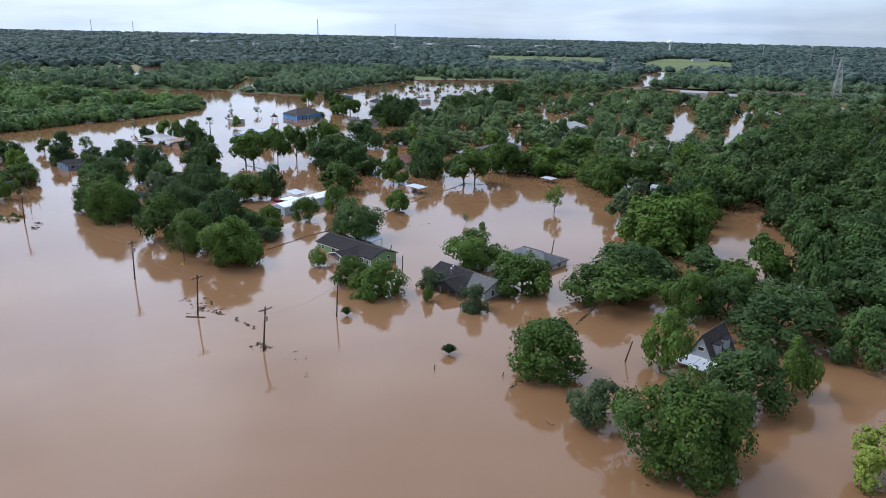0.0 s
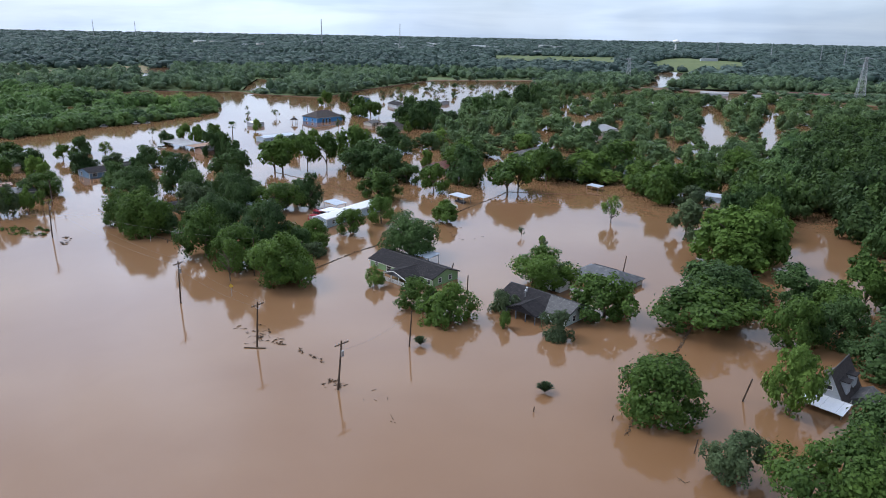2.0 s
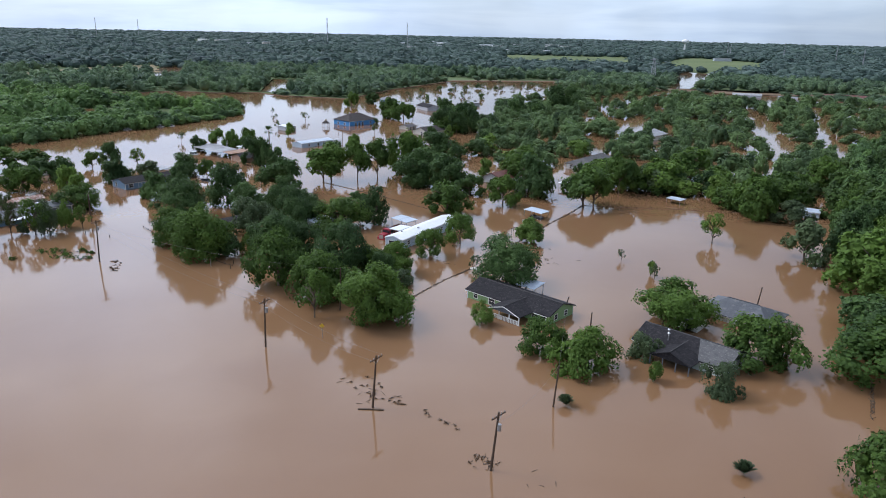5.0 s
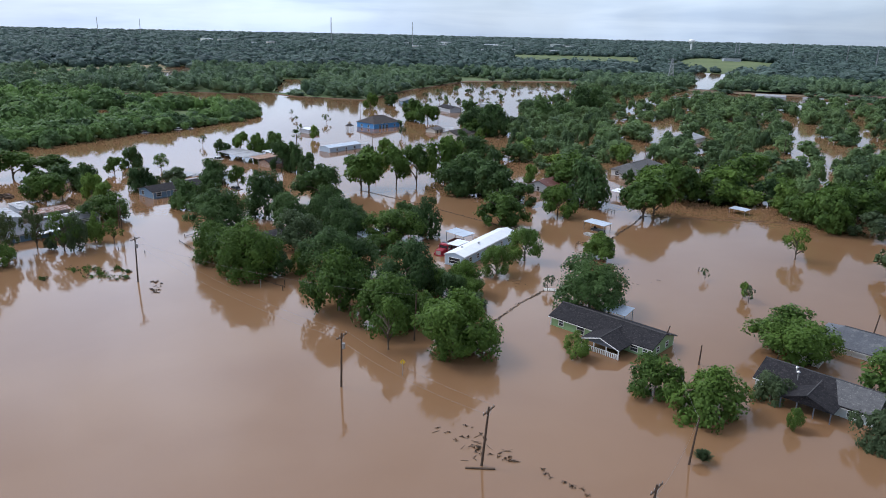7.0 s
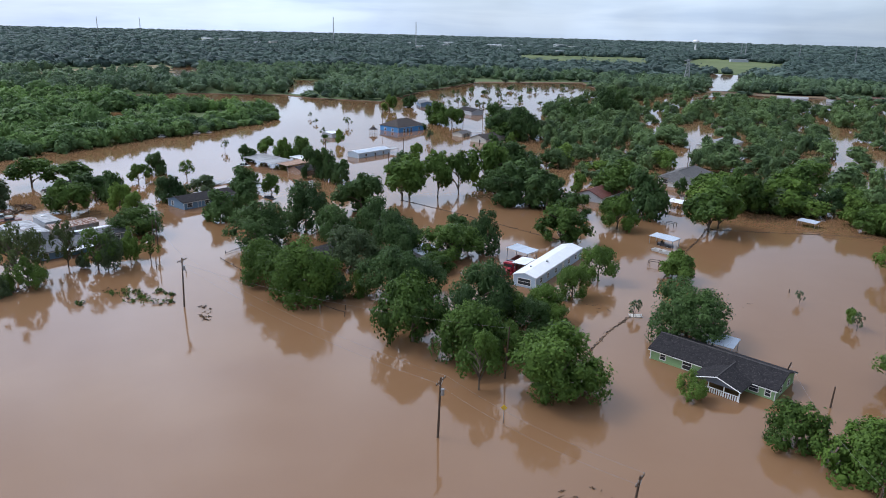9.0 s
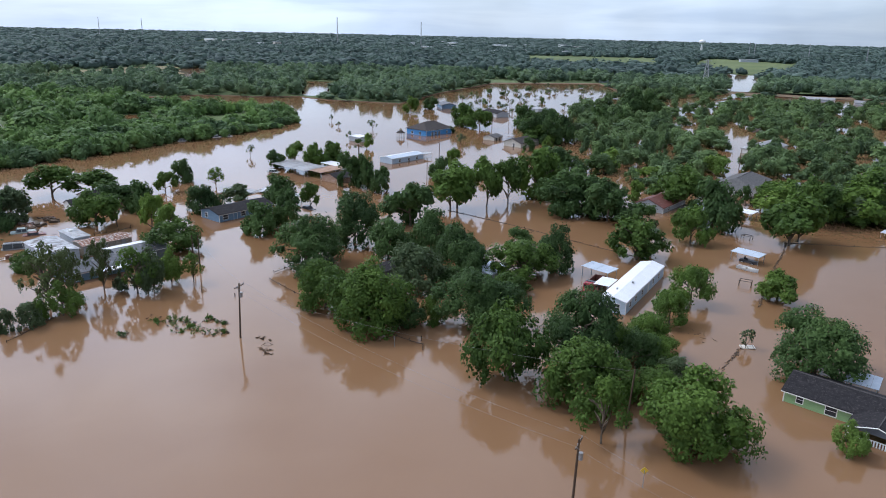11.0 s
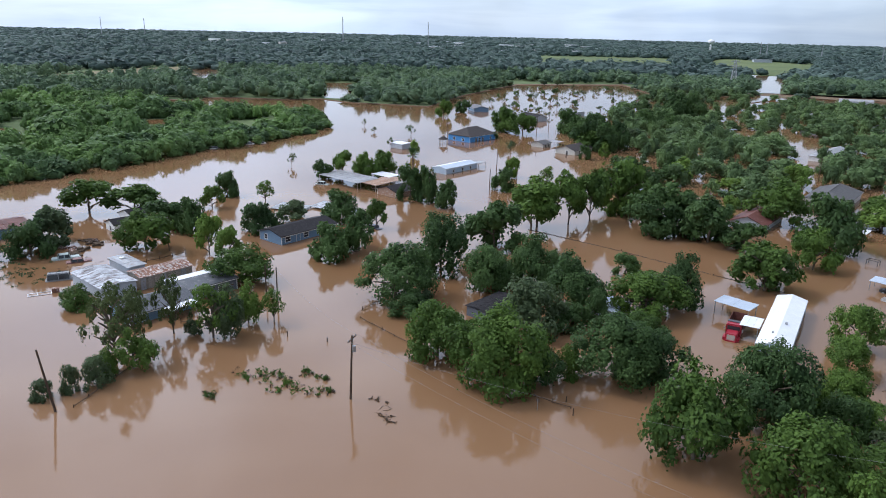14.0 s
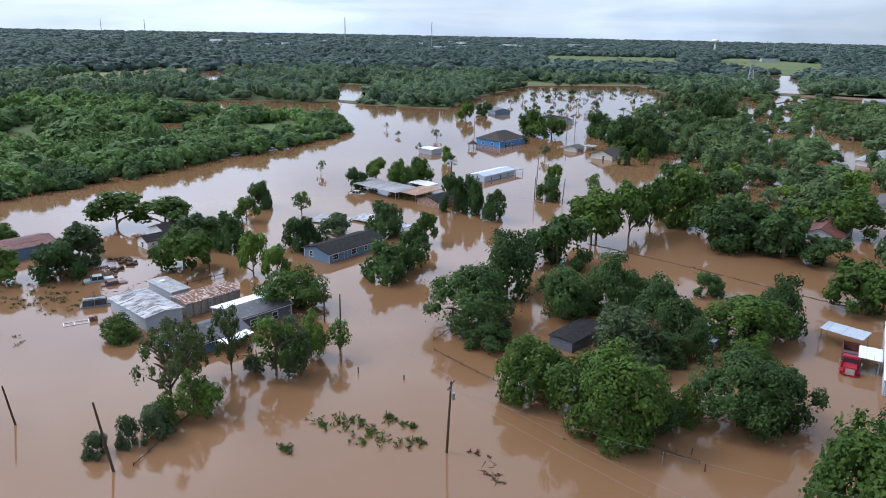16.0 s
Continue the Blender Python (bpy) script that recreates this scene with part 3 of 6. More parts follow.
land_beyond("far_ground", FAR_BANK, 0.35, FOREST_FLOOR, "dark wet wooded land reaching to the horizon", 14.0)
land_beyond("far_shore", FAR_BANK, 0.30, MUD, "bare brown muddy shore below far woods", 0.0, (13, 30))
LEFT_BANK = [(-358, 40), (-359, 80), (-362, 97), (-368, 118), (-375, 143), (-379, 170), (-387, 200), (-396, 219), (-430, 240), (-470, 228), (-510, 205), (-575, 195), (-670, 60), (-560, -60), (-400, -20)]
sheet("bank_ground", [(x - 5 if x > -400 else x, y) for x, y in LEFT_BANK], 0.06, FOREST_FLOOR, "low wooded bank rising just above the floodwater", "ground")
LAKE = [(-312, 540), (-330, 600), (-362, 705), (-466, 935), (-408, 935), (-338, 704), (-306, 577)]
sheet("lake_water", LAKE, 0.45, WATER, "pale open pond beside the far trees", "pond", 5.0)
FIELD_ONE = [(-730, 890), (-570, 985), (-770, 1400), (-980, 1220)]
FIELD_TWO = [(-560, 1000), (-375, 930), (-500, 1400), (-720, 1540)]
sheet("field_1", FIELD_ONE, 0.50, FIELD_GRASS, "open pale green grass field among far woods", "field", 12.0)
sheet("field_2", FIELD_TWO, 0.50, FIELD_GRASS, "open pale green grass field among far woods", "field", 12.0)
CLEARING = [(-790, 225), (-861, 317), (-894, 425), (-760, 356), (-732, 265), (-700, 200)]
sheet("clearing_1", CLEARING, 0.50, DRY_GRASS, "pale brown open strip between the woods", "field", 8.0)
WET_BAND = [(-345, 612), (-260, 628), (-186, 690), (-110, 745), (-110, 785), (-192, 726), (-264, 658), (-352, 634)]
sheet("field_3", WET_BAND, 0.48, MUD, "brown half-flooded strip in front of far woods", "field", 9.0)
SHORE = [(-511, 535), (-453, 619), (-396, 556), (-405, 580), (-452, 645), (-530, 560)]
INLET = [(-512, 315), (-497, 318), (-602, 418), (-620, 400)]
WET_GAPS = [[(-488, 100), (-482, 114), (-456, 110), (-460, 99)], [(-478, 168), (-470, 180), (-446, 174), (-450, 164)], 
            [(-825, 385), (-869, 448), (-692, 345), (-677, 312)], INLET]
for i, ring in enumerate(WET_GAPS):
    sheet("water_%d" % (i + 1), ring, 0.10 if i < 2 else 0.40, WATER, "brown floodwater standing in a gap of the woods", "water", 4.0)


def before_open(x, y):
    """Whether a place lies just this side of the pond or of the brown strip."""
    d = math.hypot(x + 75, y - 5)
    return any(inside(x + (x + 75) / d * k, y + (y - 5) / d * k, ring) for k in (12, 30, 50, 70, 90) for ring in (LAKE, WET_BAND))


def in_gap(x, y, ahead=0.0):
    d = math.hypot(x + 120, y - 60)
    x, y = x + (x + 120) / d * ahead, y + (y - 60) / d * ahead
    return any(inside(x + a, y + b, ring) for ring in WET_GAPS for a, b in ((0, 0), (3, 0), (-3, 0), (0, 3), (0, -3)))


# ---- houses ----
def roof_part(parent, L, W, eave, rise, over, material, hip=0.0, name="roof", thick=0.14, other=None):
    """A gable or hip roof as a closed shell with thickness; the ridge runs along x."""
    hx, hy = L / 2 + over, W / 2 + over
    drop = over * rise / (W / 2)
    e, r = eave - drop, eave + rise
    rx = hx - hip
    def half(sign, mat):
        bm = bmesh.new()
        tops = [(-hx, sign * hy, e), (hx, sign * hy, e), (rx, 0, r), (-rx, 0, r)]
        t = [bm.verts.new(p) for p in tops]
        b = [bm.verts.new((p[0], p[1], p[2] - thick)) for p in tops]
        bm.faces.new(t)
        bm.faces.new(b[::-1])
        for i in range(4):
            j = (i + 1) % 4
            bm.faces.new((t[i], t[j], b[j], b[i]))
        return part(name, bm, mat, parent)
    half(-1, material)
    half(1, other or material)
    if hip:
        for sx in (-1, 1):
            bm = bmesh.new()
            tops = [(sx * hx, -hy, e), (sx * hx, hy, e), (sx * rx, 0, r)]
            t = [bm.verts.new(p) for p in tops]
            b = [bm.verts.new((p[0], p[1], p[2] - thick)) for p in tops]
            bm.faces.new(t)
            bm.faces.new(b[::-1])
            for i in range(3):
                j = (i + 1) % 3
                bm.faces.new((t[i], t[j], b[j], b[i]))
            part(name, bm, material, parent)


def ridge_cap(parent, a, b, material, w=0.09):
    bm = bmesh.new()
    rod(bm, a, b, w, w, 6)
    part("ridge_cap", bm, material, parent)


def walls_part(parent, L, W, eave, rise, material, hip=0.0, low=-1.4, thick=0.16):
    """Four walls with thickness; gable ends rise to the ridge."""
    for sy in (-1, 1):
        part("wall", boxed(-L / 2, sy * W / 2 - (thick if sy > 0 else 0), low, L / 2, sy * W / 2 + (thick if sy < 0 else 0), eave - 0.02), material, parent)
    for sx in (-1, 1):
        x0, x1 = (L / 2 - thick, L / 2) if sx > 0 else (-L / 2, -L / 2 + thick)
        w = W / 2 - thick - 0.002
        prof = [(-w, low), (w, low), (w, eave - 0.03)] + ([] if hip else [(0, eave + rise * (2 * w / W) - 0.10)]) + [(-w, eave - 0.03)]
        bm = bmesh.new()
        a = [bm.verts.new((x0, y, z)) for y, z in prof]
        b = [bm.verts.new((x1, y, z)) for y, z in prof]
        bm.faces.new(a)
        bm.faces.new(b[::-1])
        for i in range(len(prof)):
            j = (i + 1) % len(prof)
            bm.faces.new((a[i], a[j], b[j], b[i]))
        part("wall", bm, material, parent)


def opening(parent, L, W, side, u, z, w, h, frame_mat=None, name="window", pane=None):
    """A window or door: a proud frame of four bars with a pane set in it, on one side of a house."""
    turn = {"f": (0, -W / 2, 0), "b": (0, W / 2, 180), "r": (L / 2, 0, 90), "l": (-L / 2, 0, -90)}[side]
    m = pose(turn[0], turn[1], 0, 0, 0, turn[2])
    fm = frame_mat or PAINT_WHITE
    bm = bmesh.new()
    k, d = 0.09, 0.05
    box(bm, u - w / 2 - k, -d, z - k, u - w / 2, 0.02, z + h + k, m)
    box(bm, u + w / 2, -d, z - k, u + w / 2 + k, 0.02, z + h + k, m)
    box(bm, u - w / 2, -d, z + h, u + w / 2, 0.02, z + h + k, m)
    box(bm, u - w / 2, -d, z - k, u + w / 2, 0.02, z, m)
    if name == "window" and h > 0.7:
        box(bm, u - w / 2, -d * 0.8, z + h / 2 - 0.03, u + w / 2, 0.02, z + h / 2 + 0.03, m)
    fr = part(name, bm, fm, parent)
    bm = bmesh.new()
    box(bm, u - w / 2, -0.02, z, u + w / 2, 0.015, z + h, m)
    part("pane" if name == "window" else "door_leaf", bm, pane or GLASS, fr)


def house(label, cx, cy, L, W, eave, rise, yaw, wall, roof, over=0.4, hip=0.0, openings=(), cap=None, other=None, trim=PAINT_WHITE, name="house", cat="house", group="flooded houses"):
    ob = thing(name, pose(cx, cy, 0, 0, 0, yaw), label, cat, group)
    walls_part(ob, L, W, eave, rise, wall, hip)
    roof_part(ob, L, W, eave, rise, over, roof, hip, other=other)
    if cap:
        rx = L / 2 + over - hip
        ridge_cap(ob, (-rx, 0, eave + rise + 0.02), (rx, 0, eave + rise + 0.02), cap)
    if trim:
        for sx in (-1, 1):
            for sy in (-1, 1):
                part("corner_board", boxed(sx * L / 2 - 0.09, sy * W / 2 - 0.09, -1.2, sx * L / 2 + 0.03, sy * W / 2 + 0.03, eave - 0.12) if sx > 0 else boxed(-L / 2 - 0.03, sy * W / 2 - 0.09, -1.2, -L / 2 + 0.09, sy * W / 2 + 0.03, eave - 0.12), trim, ob)
        drop = over * rise / (W / 2)
        for sy in (-1, 1):
            y = sy * (W / 2 + over)
            part("fascia", boxed(-L / 2 - over, y - 0.03, eave - drop - 0.26, L / 2 + over, y + 0.03, eave - drop - 0.145), trim, ob)
    for o in openings:
        opening(ob, L, W, *o)
    return ob


def gable_porch(parent, u, y0, y1, width, eave, rise, roof, wall, rails=True, cap=None, posts=PAINT_WHITE):
    """A porch roof that juts out of the front, on posts, with a baluster rail."""
    for s in (-1, 1):
        bm = bmesh.new()
        tops = [(u + s * (width / 2 + 0.3), y0 - 0.3, eave - 0.1), (u + s * (width / 2 + 0.3), y1, eave - 0.1), (u, y1, eave + rise), (u, y0 - 0.3, eave + rise)]
        t = [bm.verts.new(p) for p in tops]
        b = [bm.verts.new((p[0], p[1], p[2] - 0.12)) for p in tops]
        bm.faces.new(t)
        bm.faces.new(b[::-1])
        for i in range(4):
            j = (i + 1) % 4
            bm.faces.new((t[i], t[j], b[j], b[i]))
        part("porch_roof", bm, roof, parent)
    bm = bmesh.new()
    prof = [(-width / 2, eave - 0.25), (width / 2, eave - 0.25), (0, eave + rise - 0.2)]
    a = [bm.verts.new((u + x, y0 - 0.02, z)) for x, z in prof]
    b = [bm.verts.new((u + x, y0 + 0.10, z)) for x, z in prof]
    bm.faces.new(a)
    bm.faces.new(b[::-1])
    for i in range(3):
        j = (i + 1) % 3
        bm.faces.new((a[i], a[j], b[j], b[i]))
    part("gable", bm, wall, parent)
    for f in (-0.5, -0.17, 0.17, 0.5):
        part("post", boxed(u + f * width - 0.07, y0 - 0.07, -1.2, u + f * width + 0.07, y0 + 0.07, eave - 0.25), posts, parent)
    if cap:
        ridge_cap(parent, (u, y0 - 0.3, eave + rise + 0.02), (u, y1 + 1.6, eave + rise + 0.02), cap, 0.08)
    if rails:
        part("rail", boxed(u - width / 2, y0 - 0.04, 0.72, u + width / 2, y0 + 0.04, 0.80), PAINT_WHITE, parent)
        n = int(width / 0.32)
        for i in range(n):
            x = u - width / 2 + (i + 0.5) * width / n
            part("baluster", boxed(x - 0.075, y0 - 0.03, -0.3, x + 0.075, y0 + 0.03, 0.72), PAINT_WHITE, parent)
    part("porch_back", boxed(u - width / 2, y1 - 0.3, -1, u + width / 2, y1 - 0.26, eave), PAINT_DARK, parent)


def panel_roof(parent, x0, y0, x1, y1, z, slope, material, step=0.95, seed=1, name="roof_panel", split=2):
    """Loose corrugated sheets side by side, uneven, each its own piece."""
    rng = random.Random(seed)
    n = max(2, int(abs(x1 - x0) / step))
    for i in range(n):
        a, b = x0 + (x1 - x0) * i / n, x0 + (x1 - x0) * (i + 1) / n
        for j in range(split):
            c, d = y0 + (y1 - y0) * j / split, y0 + (y1 - y0) * (j + 1) / split
            lift = rng.uniform(0, 0.05)
            za, zb = z + slope * (j / split), z + slope * ((j + 1) / split)
            bm = bmesh.new()
            k = 4
            top = []
            for q in range(k + 1):
                x = a + 0.02 + (b - a - 0.02) * q / k
                wob = 0.012 if q % 2 else 0.0
                top.append([bm.verts.new((x, c - rng.uniform(0, 0.08), za + lift + wob)), bm.verts.new((x, d + rng.uniform(0, 0.12), zb + lift + wob))])
            for q in range(k):
                bm.faces.new((top[q][0], top[q + 1][0], top[q + 1][1], top[q][1]))
            ret = bmesh.ops.extrude_face_region(bm, geom=bm.faces[:])
            bmesh.ops.translate(bm, vec=(0, 0, -0.03), verts=[v for v in ret["geom"] if isinstance(v, bmesh.types.BMVert)])
            part(name, bm, material, parent)


def canopy(label, cx, cy, L, W, z, yaw, material, tilt=0.0, name="carport", group="carports"):
    """An open metal roof on posts."""
    ob = thing(name, pose(cx, cy, 0, 0, 0, yaw), label, "carport", group)
    panel_roof(ob, -L / 2, -W / 2, L / 2, W / 2, z - tilt / 2, tilt, material, 1.0, int(abs(cx)), split=1)
    for sx in (-1, 1):
        part("beam", boxed(sx * (L / 2 - 0.25) - 0.05, -W / 2 + 0.1, z - abs(tilt) / 2 - 0.16, sx * (L / 2 - 0.25) + 0.05, W / 2 - 0.1, z - abs(tilt) / 2 - 0.06), STEEL, ob)
        for sy in (-1, 1):
            part("post", boxed(sx * (L / 2 - 0.25) - 0.05, sy * (W / 2 - 0.25) - 0.05, -1.3, sx * (L / 2 - 0.25) + 0.05, sy * (W / 2 - 0.25) + 0.05, z - abs(tilt) / 2 - 0.161), STEEL, ob)
    return ob


# pale green house with a railed porch
h1 = house("pale green ranch house with charcoal roof, flooded to its windows", -113.8, 100.5, 18.4, 7.4, 1.85, 1.25, -1, PAINT_GREEN, SHINGLE_DARK, 0.35, 0.0,
           (("f", -7.2, 0.45, 0.8, 1.0), ("f", -3.4, 0.2, 1.3, 1.25), ("f", 6.3, 0.45, 1.2, 1.0), ("f", 8.2, 0.4, 0.7, 1.0), ("r", -1.6, 0.5, 0.8, 0.9), ("r", 1.4, 0.5, 0.8, 0.9)), RIDGE_CAP)
gable_porch(h1, 2.6, -7.6, -3.0, 6.4, 1.75, 1.0, SHINGLE_DARK, PAINT_DARK, True, RIDGE_CAP)
for sx in (-1, 1):
    bm = bmesh.new()
    rod(bm, (2.6, -7.93, 2.66), (2.6 + sx * 3.5, -7.93, 1.56), 0.07, 0.07, 4)
    part("rake_board", bm, PAINT_WHITE, h1, "white painted rake board")
canopy("small pale blue metal lean-to roof behind the green house", -116.0, 107.0, 4.2, 4.0, 2.0, 5, METAL_BLUE, 0.2, "lean_to")

# dark-roofed house with two front gables
h2 = house("flooded bungalow with worn charcoal shingle roof and pale walls", -82.3, 102.4, 14.8, 7.6, 1.8, 1.55, -2, PAINT_MINT, SHINGLE_DARK, 0.4, 0.0,
           (("r", -1.2, 0.4, 0.8, 1.0), ("r", 1.4, 0.4, 0.8, 1.0), ("f", -5.8, 0.4, 1.0, 1.0), ("f", 5.0, 0.4, 1.2, 1.0)), RIDGE_CAP)
gable_porch(h2, 0.2, -7.0, -3.0, 6.2, 1.75, 1.25, SHINGLE_DARK, SHINGLE_DARK, False, RIDGE_CAP, PAINT_DARK)
bm = bmesh.new()
poly(bm, ((3.3, -4.25, 1.72), (7.8, -4.25, 1.72), (7.8, -0.2, 3.33), (1.6, -0.2, 3.33)))
ret = bmesh.ops.extrude_face_region(bm, geom=bm.faces[:])
bmesh.ops.translate(bm, vec=(0, 0, 0.05), verts=[v for v in ret["geom"] if isinstance(v, bmesh.types.BMVert)])
part("roof_patch", bm, SHINGLE_GREY, h2, "bleached grey worn shingles")
for vx, vy, vh in ((-3.2, -1.0, 0.75), (-2.6, -2.2, 0.7)):
    bm = bmesh.new()
    rod(bm, (vx, vy, 2.2), (vx, vy, 2.9 + vh), 0.11, 0.11, 10)
    rod(bm, (vx, vy, 2.9 + vh), (vx, vy, 3.05 + vh), 0.24, 0.12, 10)
    part("vent_pipe", bm, CHROME, h2, "white metal roof vent")
house("low white building with grey hipped metal roof in floodwater", -82.2, 124.2, 12.0, 8.4, 1.4, 1.7, -2, PAINT_WHITE, SLATE_GREY, 0.4, 3.6, (("r", -1.5, 0.2, 1.0, 0.8), ("r", 1.5, 0.2, 1.0, 0.8), ("f", 3.0, 0.2, 1.2, 0.8)), RIDGE_CAP)
house("small white shed between house and tree", -87.3, 113.6, 4.5, 3.4, 1.9, 0.5, 0, PAINT_WHITE, SLATE_GREY, 0.2, 0, (("f", 0.8, 0, 0.9, 1.5),), name="shed", cat="shed", group="sheds")

# steep grey house with a white porch roof
h3 = house("steep-gabled grey house with dark side dormer, deep in floodwater", -34.4, 105.0, 7.6, 4.4, 0.9, 4.0, 88, PAINT_GREY, SHINGLE_BROWN, 0.25, 0.0, (("l", 0.0, 2.3, 0.9, 0.55),), RIDGE_CAP, other=SHINGLE_GREY)
for dx in (-1.6, 1.4):
    part("dormer", boxed(dx - 0.7, -2.0, 1.6, dx + 0.7, -0.6, 3.3), PAINT_GREY, h3)
    part("dormer_roof", boxed(dx - 0.85, -2.15, 3.3, dx + 0.85, -0.2, 3.42), SHINGLE_DARK, h3)
canopy("white sheet-metal porch roof just above the water", -34.4, 99.6, 6.0, 3.2, 0.95, -6, METAL_WHITE, 0.5, "porch_roof", "porch roofs")
house("low dark lean-to wing beside the steep house", -30.6, 106.0, 4.5, 2.6, 0.8, 0.7, 88, PAINT_DARK, SHINGLE_GREY, 0.2, name="shed", cat="shed", group="sheds")
house("low collapsed grey shed behind the steep house", -35.5, 112.0, 3.0, 2.6, 0.6, 0.5, 70, WOOD_GREY, SHINGLE_GREY, 0.2, name="shed", cat="shed", group="sheds")

# long white mobile home with its carports
h4 = house("long pale grey mobile home with bright white metal roof", -157.4, 120.6, 24.2, 4.7, 2.35, 0.62, 100.5, PAINT_PALEBLUE, METAL_WHITE, 0.12, 0.0,
           tuple([("f", u, 0.7, 0.9, 0.95) for u in (-9.5, -6.2, -2.2, 4.8, 8.6)] + [("f", 1.6, -0.3, 0.9, 2.0, None, "door", PAINT_WHITE), ("l", 0, 0.5, 2.6, 1.2)]), None, name="mobile_home", cat="mobile home")
part("roof_vent", boxed(-3.2, -0.9, 2.85, -2.8, -0.5, 3.15), STEEL, h4)
part("roof_vent", boxed(-8.0, 0.5, 2.8, -7.7, 0.8, 3.1), STEEL, h4)
canopy("open carport with pale metal roof on thin posts", -165.7, 122.4, 6.3, 3.5, 2.5, -6, METAL_BLUE, 0.25)
canopy("small white lean-to roof beside the mobile home", -160.9, 116.3, 3.0, 5.0, 2.3, 10.5, METAL_WHITE, -0.1)


def wheel(parent, x, y, z, r, w, flip=1):
    bm = bmesh.new()
    rod(bm, (x, y - w / 2, z), (x, y + w / 2, z), r, r, 20)
    wh = part("wheel", bm, RUBBER, parent)
    bm = bmesh.new()
    rod(bm, (x, y + flip * (w / 2 - 0.02), z), (x, y + flip * (w / 2 + 0.02), z), r * 0.55, r * 0.5, 16)
    part("rim", bm, STEEL, wh)


def dump_truck(x, y, yaw):
    ob = thing("dump_truck", pose(x, y, 0, 0, 0, yaw), "red dump truck with empty bed standing in floodwater", "truck")
    bm = bmesh.new()
    box(bm, 2.6, -0.85, 0.0, 4.7, 0.85, 1.25)
    box(bm, 4.5, -0.95, -0.3, 4.85, 0.95, 0.35)
    bmesh.ops.bevel(bm, geom=bm.edges[:], offset=0.12, segments=2, affect="EDGES")
    part("hood", bm, CAR_RED, ob)
    bm = bmesh.new()
    box(bm, 0.9, -1.15, 0.0, 2.6, 1.15, 2.1)
    bmesh.ops.bevel(bm, geom=bm.edges[:], offset=0.14, segments=2, affect="EDGES")
    cab = part("cab", bm, CAR_RED, ob)
    part("windscreen", boxed(2.58, -0.95, 1.2, 2.64, 0.95, 1.85), GLASS, cab)
    for s in (-1, 1):
        part("side_window", boxed(1.2, s * 1.16 - 0.02, 1.2, 2.3, s * 1.16 + 0.02, 1.8), GLASS, cab)
        part("mirror", boxed(2.5, s * 1.38 - 0.08, 1.0, 2.58, s * 1.38 + 0.08, 1.5), CHROME, cab)
        wheel(ob, 3.7, s * 1.0, -0.5, 0.52, 0.3, s)
        wheel(ob, -2.0, s * 1.0, -0.5, 0.52, 0.5, s)
        wheel(ob, -3.3, s * 1.0, -0.5, 0.52, 0.5, s)
        part("fender", boxed(3.1, s * 1.05 - 0.2, 0.0, 4.5, s * 1.05 + 0.2, 0.5), CAR_RED, ob)
    part("grille", boxed(4.70, -0.6, 0.1, 4.76, 0.6, 1.1), CHROME, ob)
    for y0, y1, xa, xb in ((-1.2, -1.1, -4.6, 0.7), (1.1, 1.2, -4.6, 0.7), (-1.1, 1.1, 0.6, 0.7), (-1.1, 1.1, -4.6, -4.5)):
        part("bed_side", boxed(xa, y0, 0.2, xb, y1, 1.7), METAL_RED, ob)
    part("bed_floor", boxed(-4.5, -1.1, 0.2, 0.6, 1.1, 0.3), MUD, ob)
    part("cab_guard", boxed(0.7, -1.1, 1.7, 1.5, 1.1, 2.2), CAR_DARK, ob)
    part("chassis", boxed(-4.6, -0.45, -0.6, 4.4, 0.45, 0.19), CAR_DARK, ob)


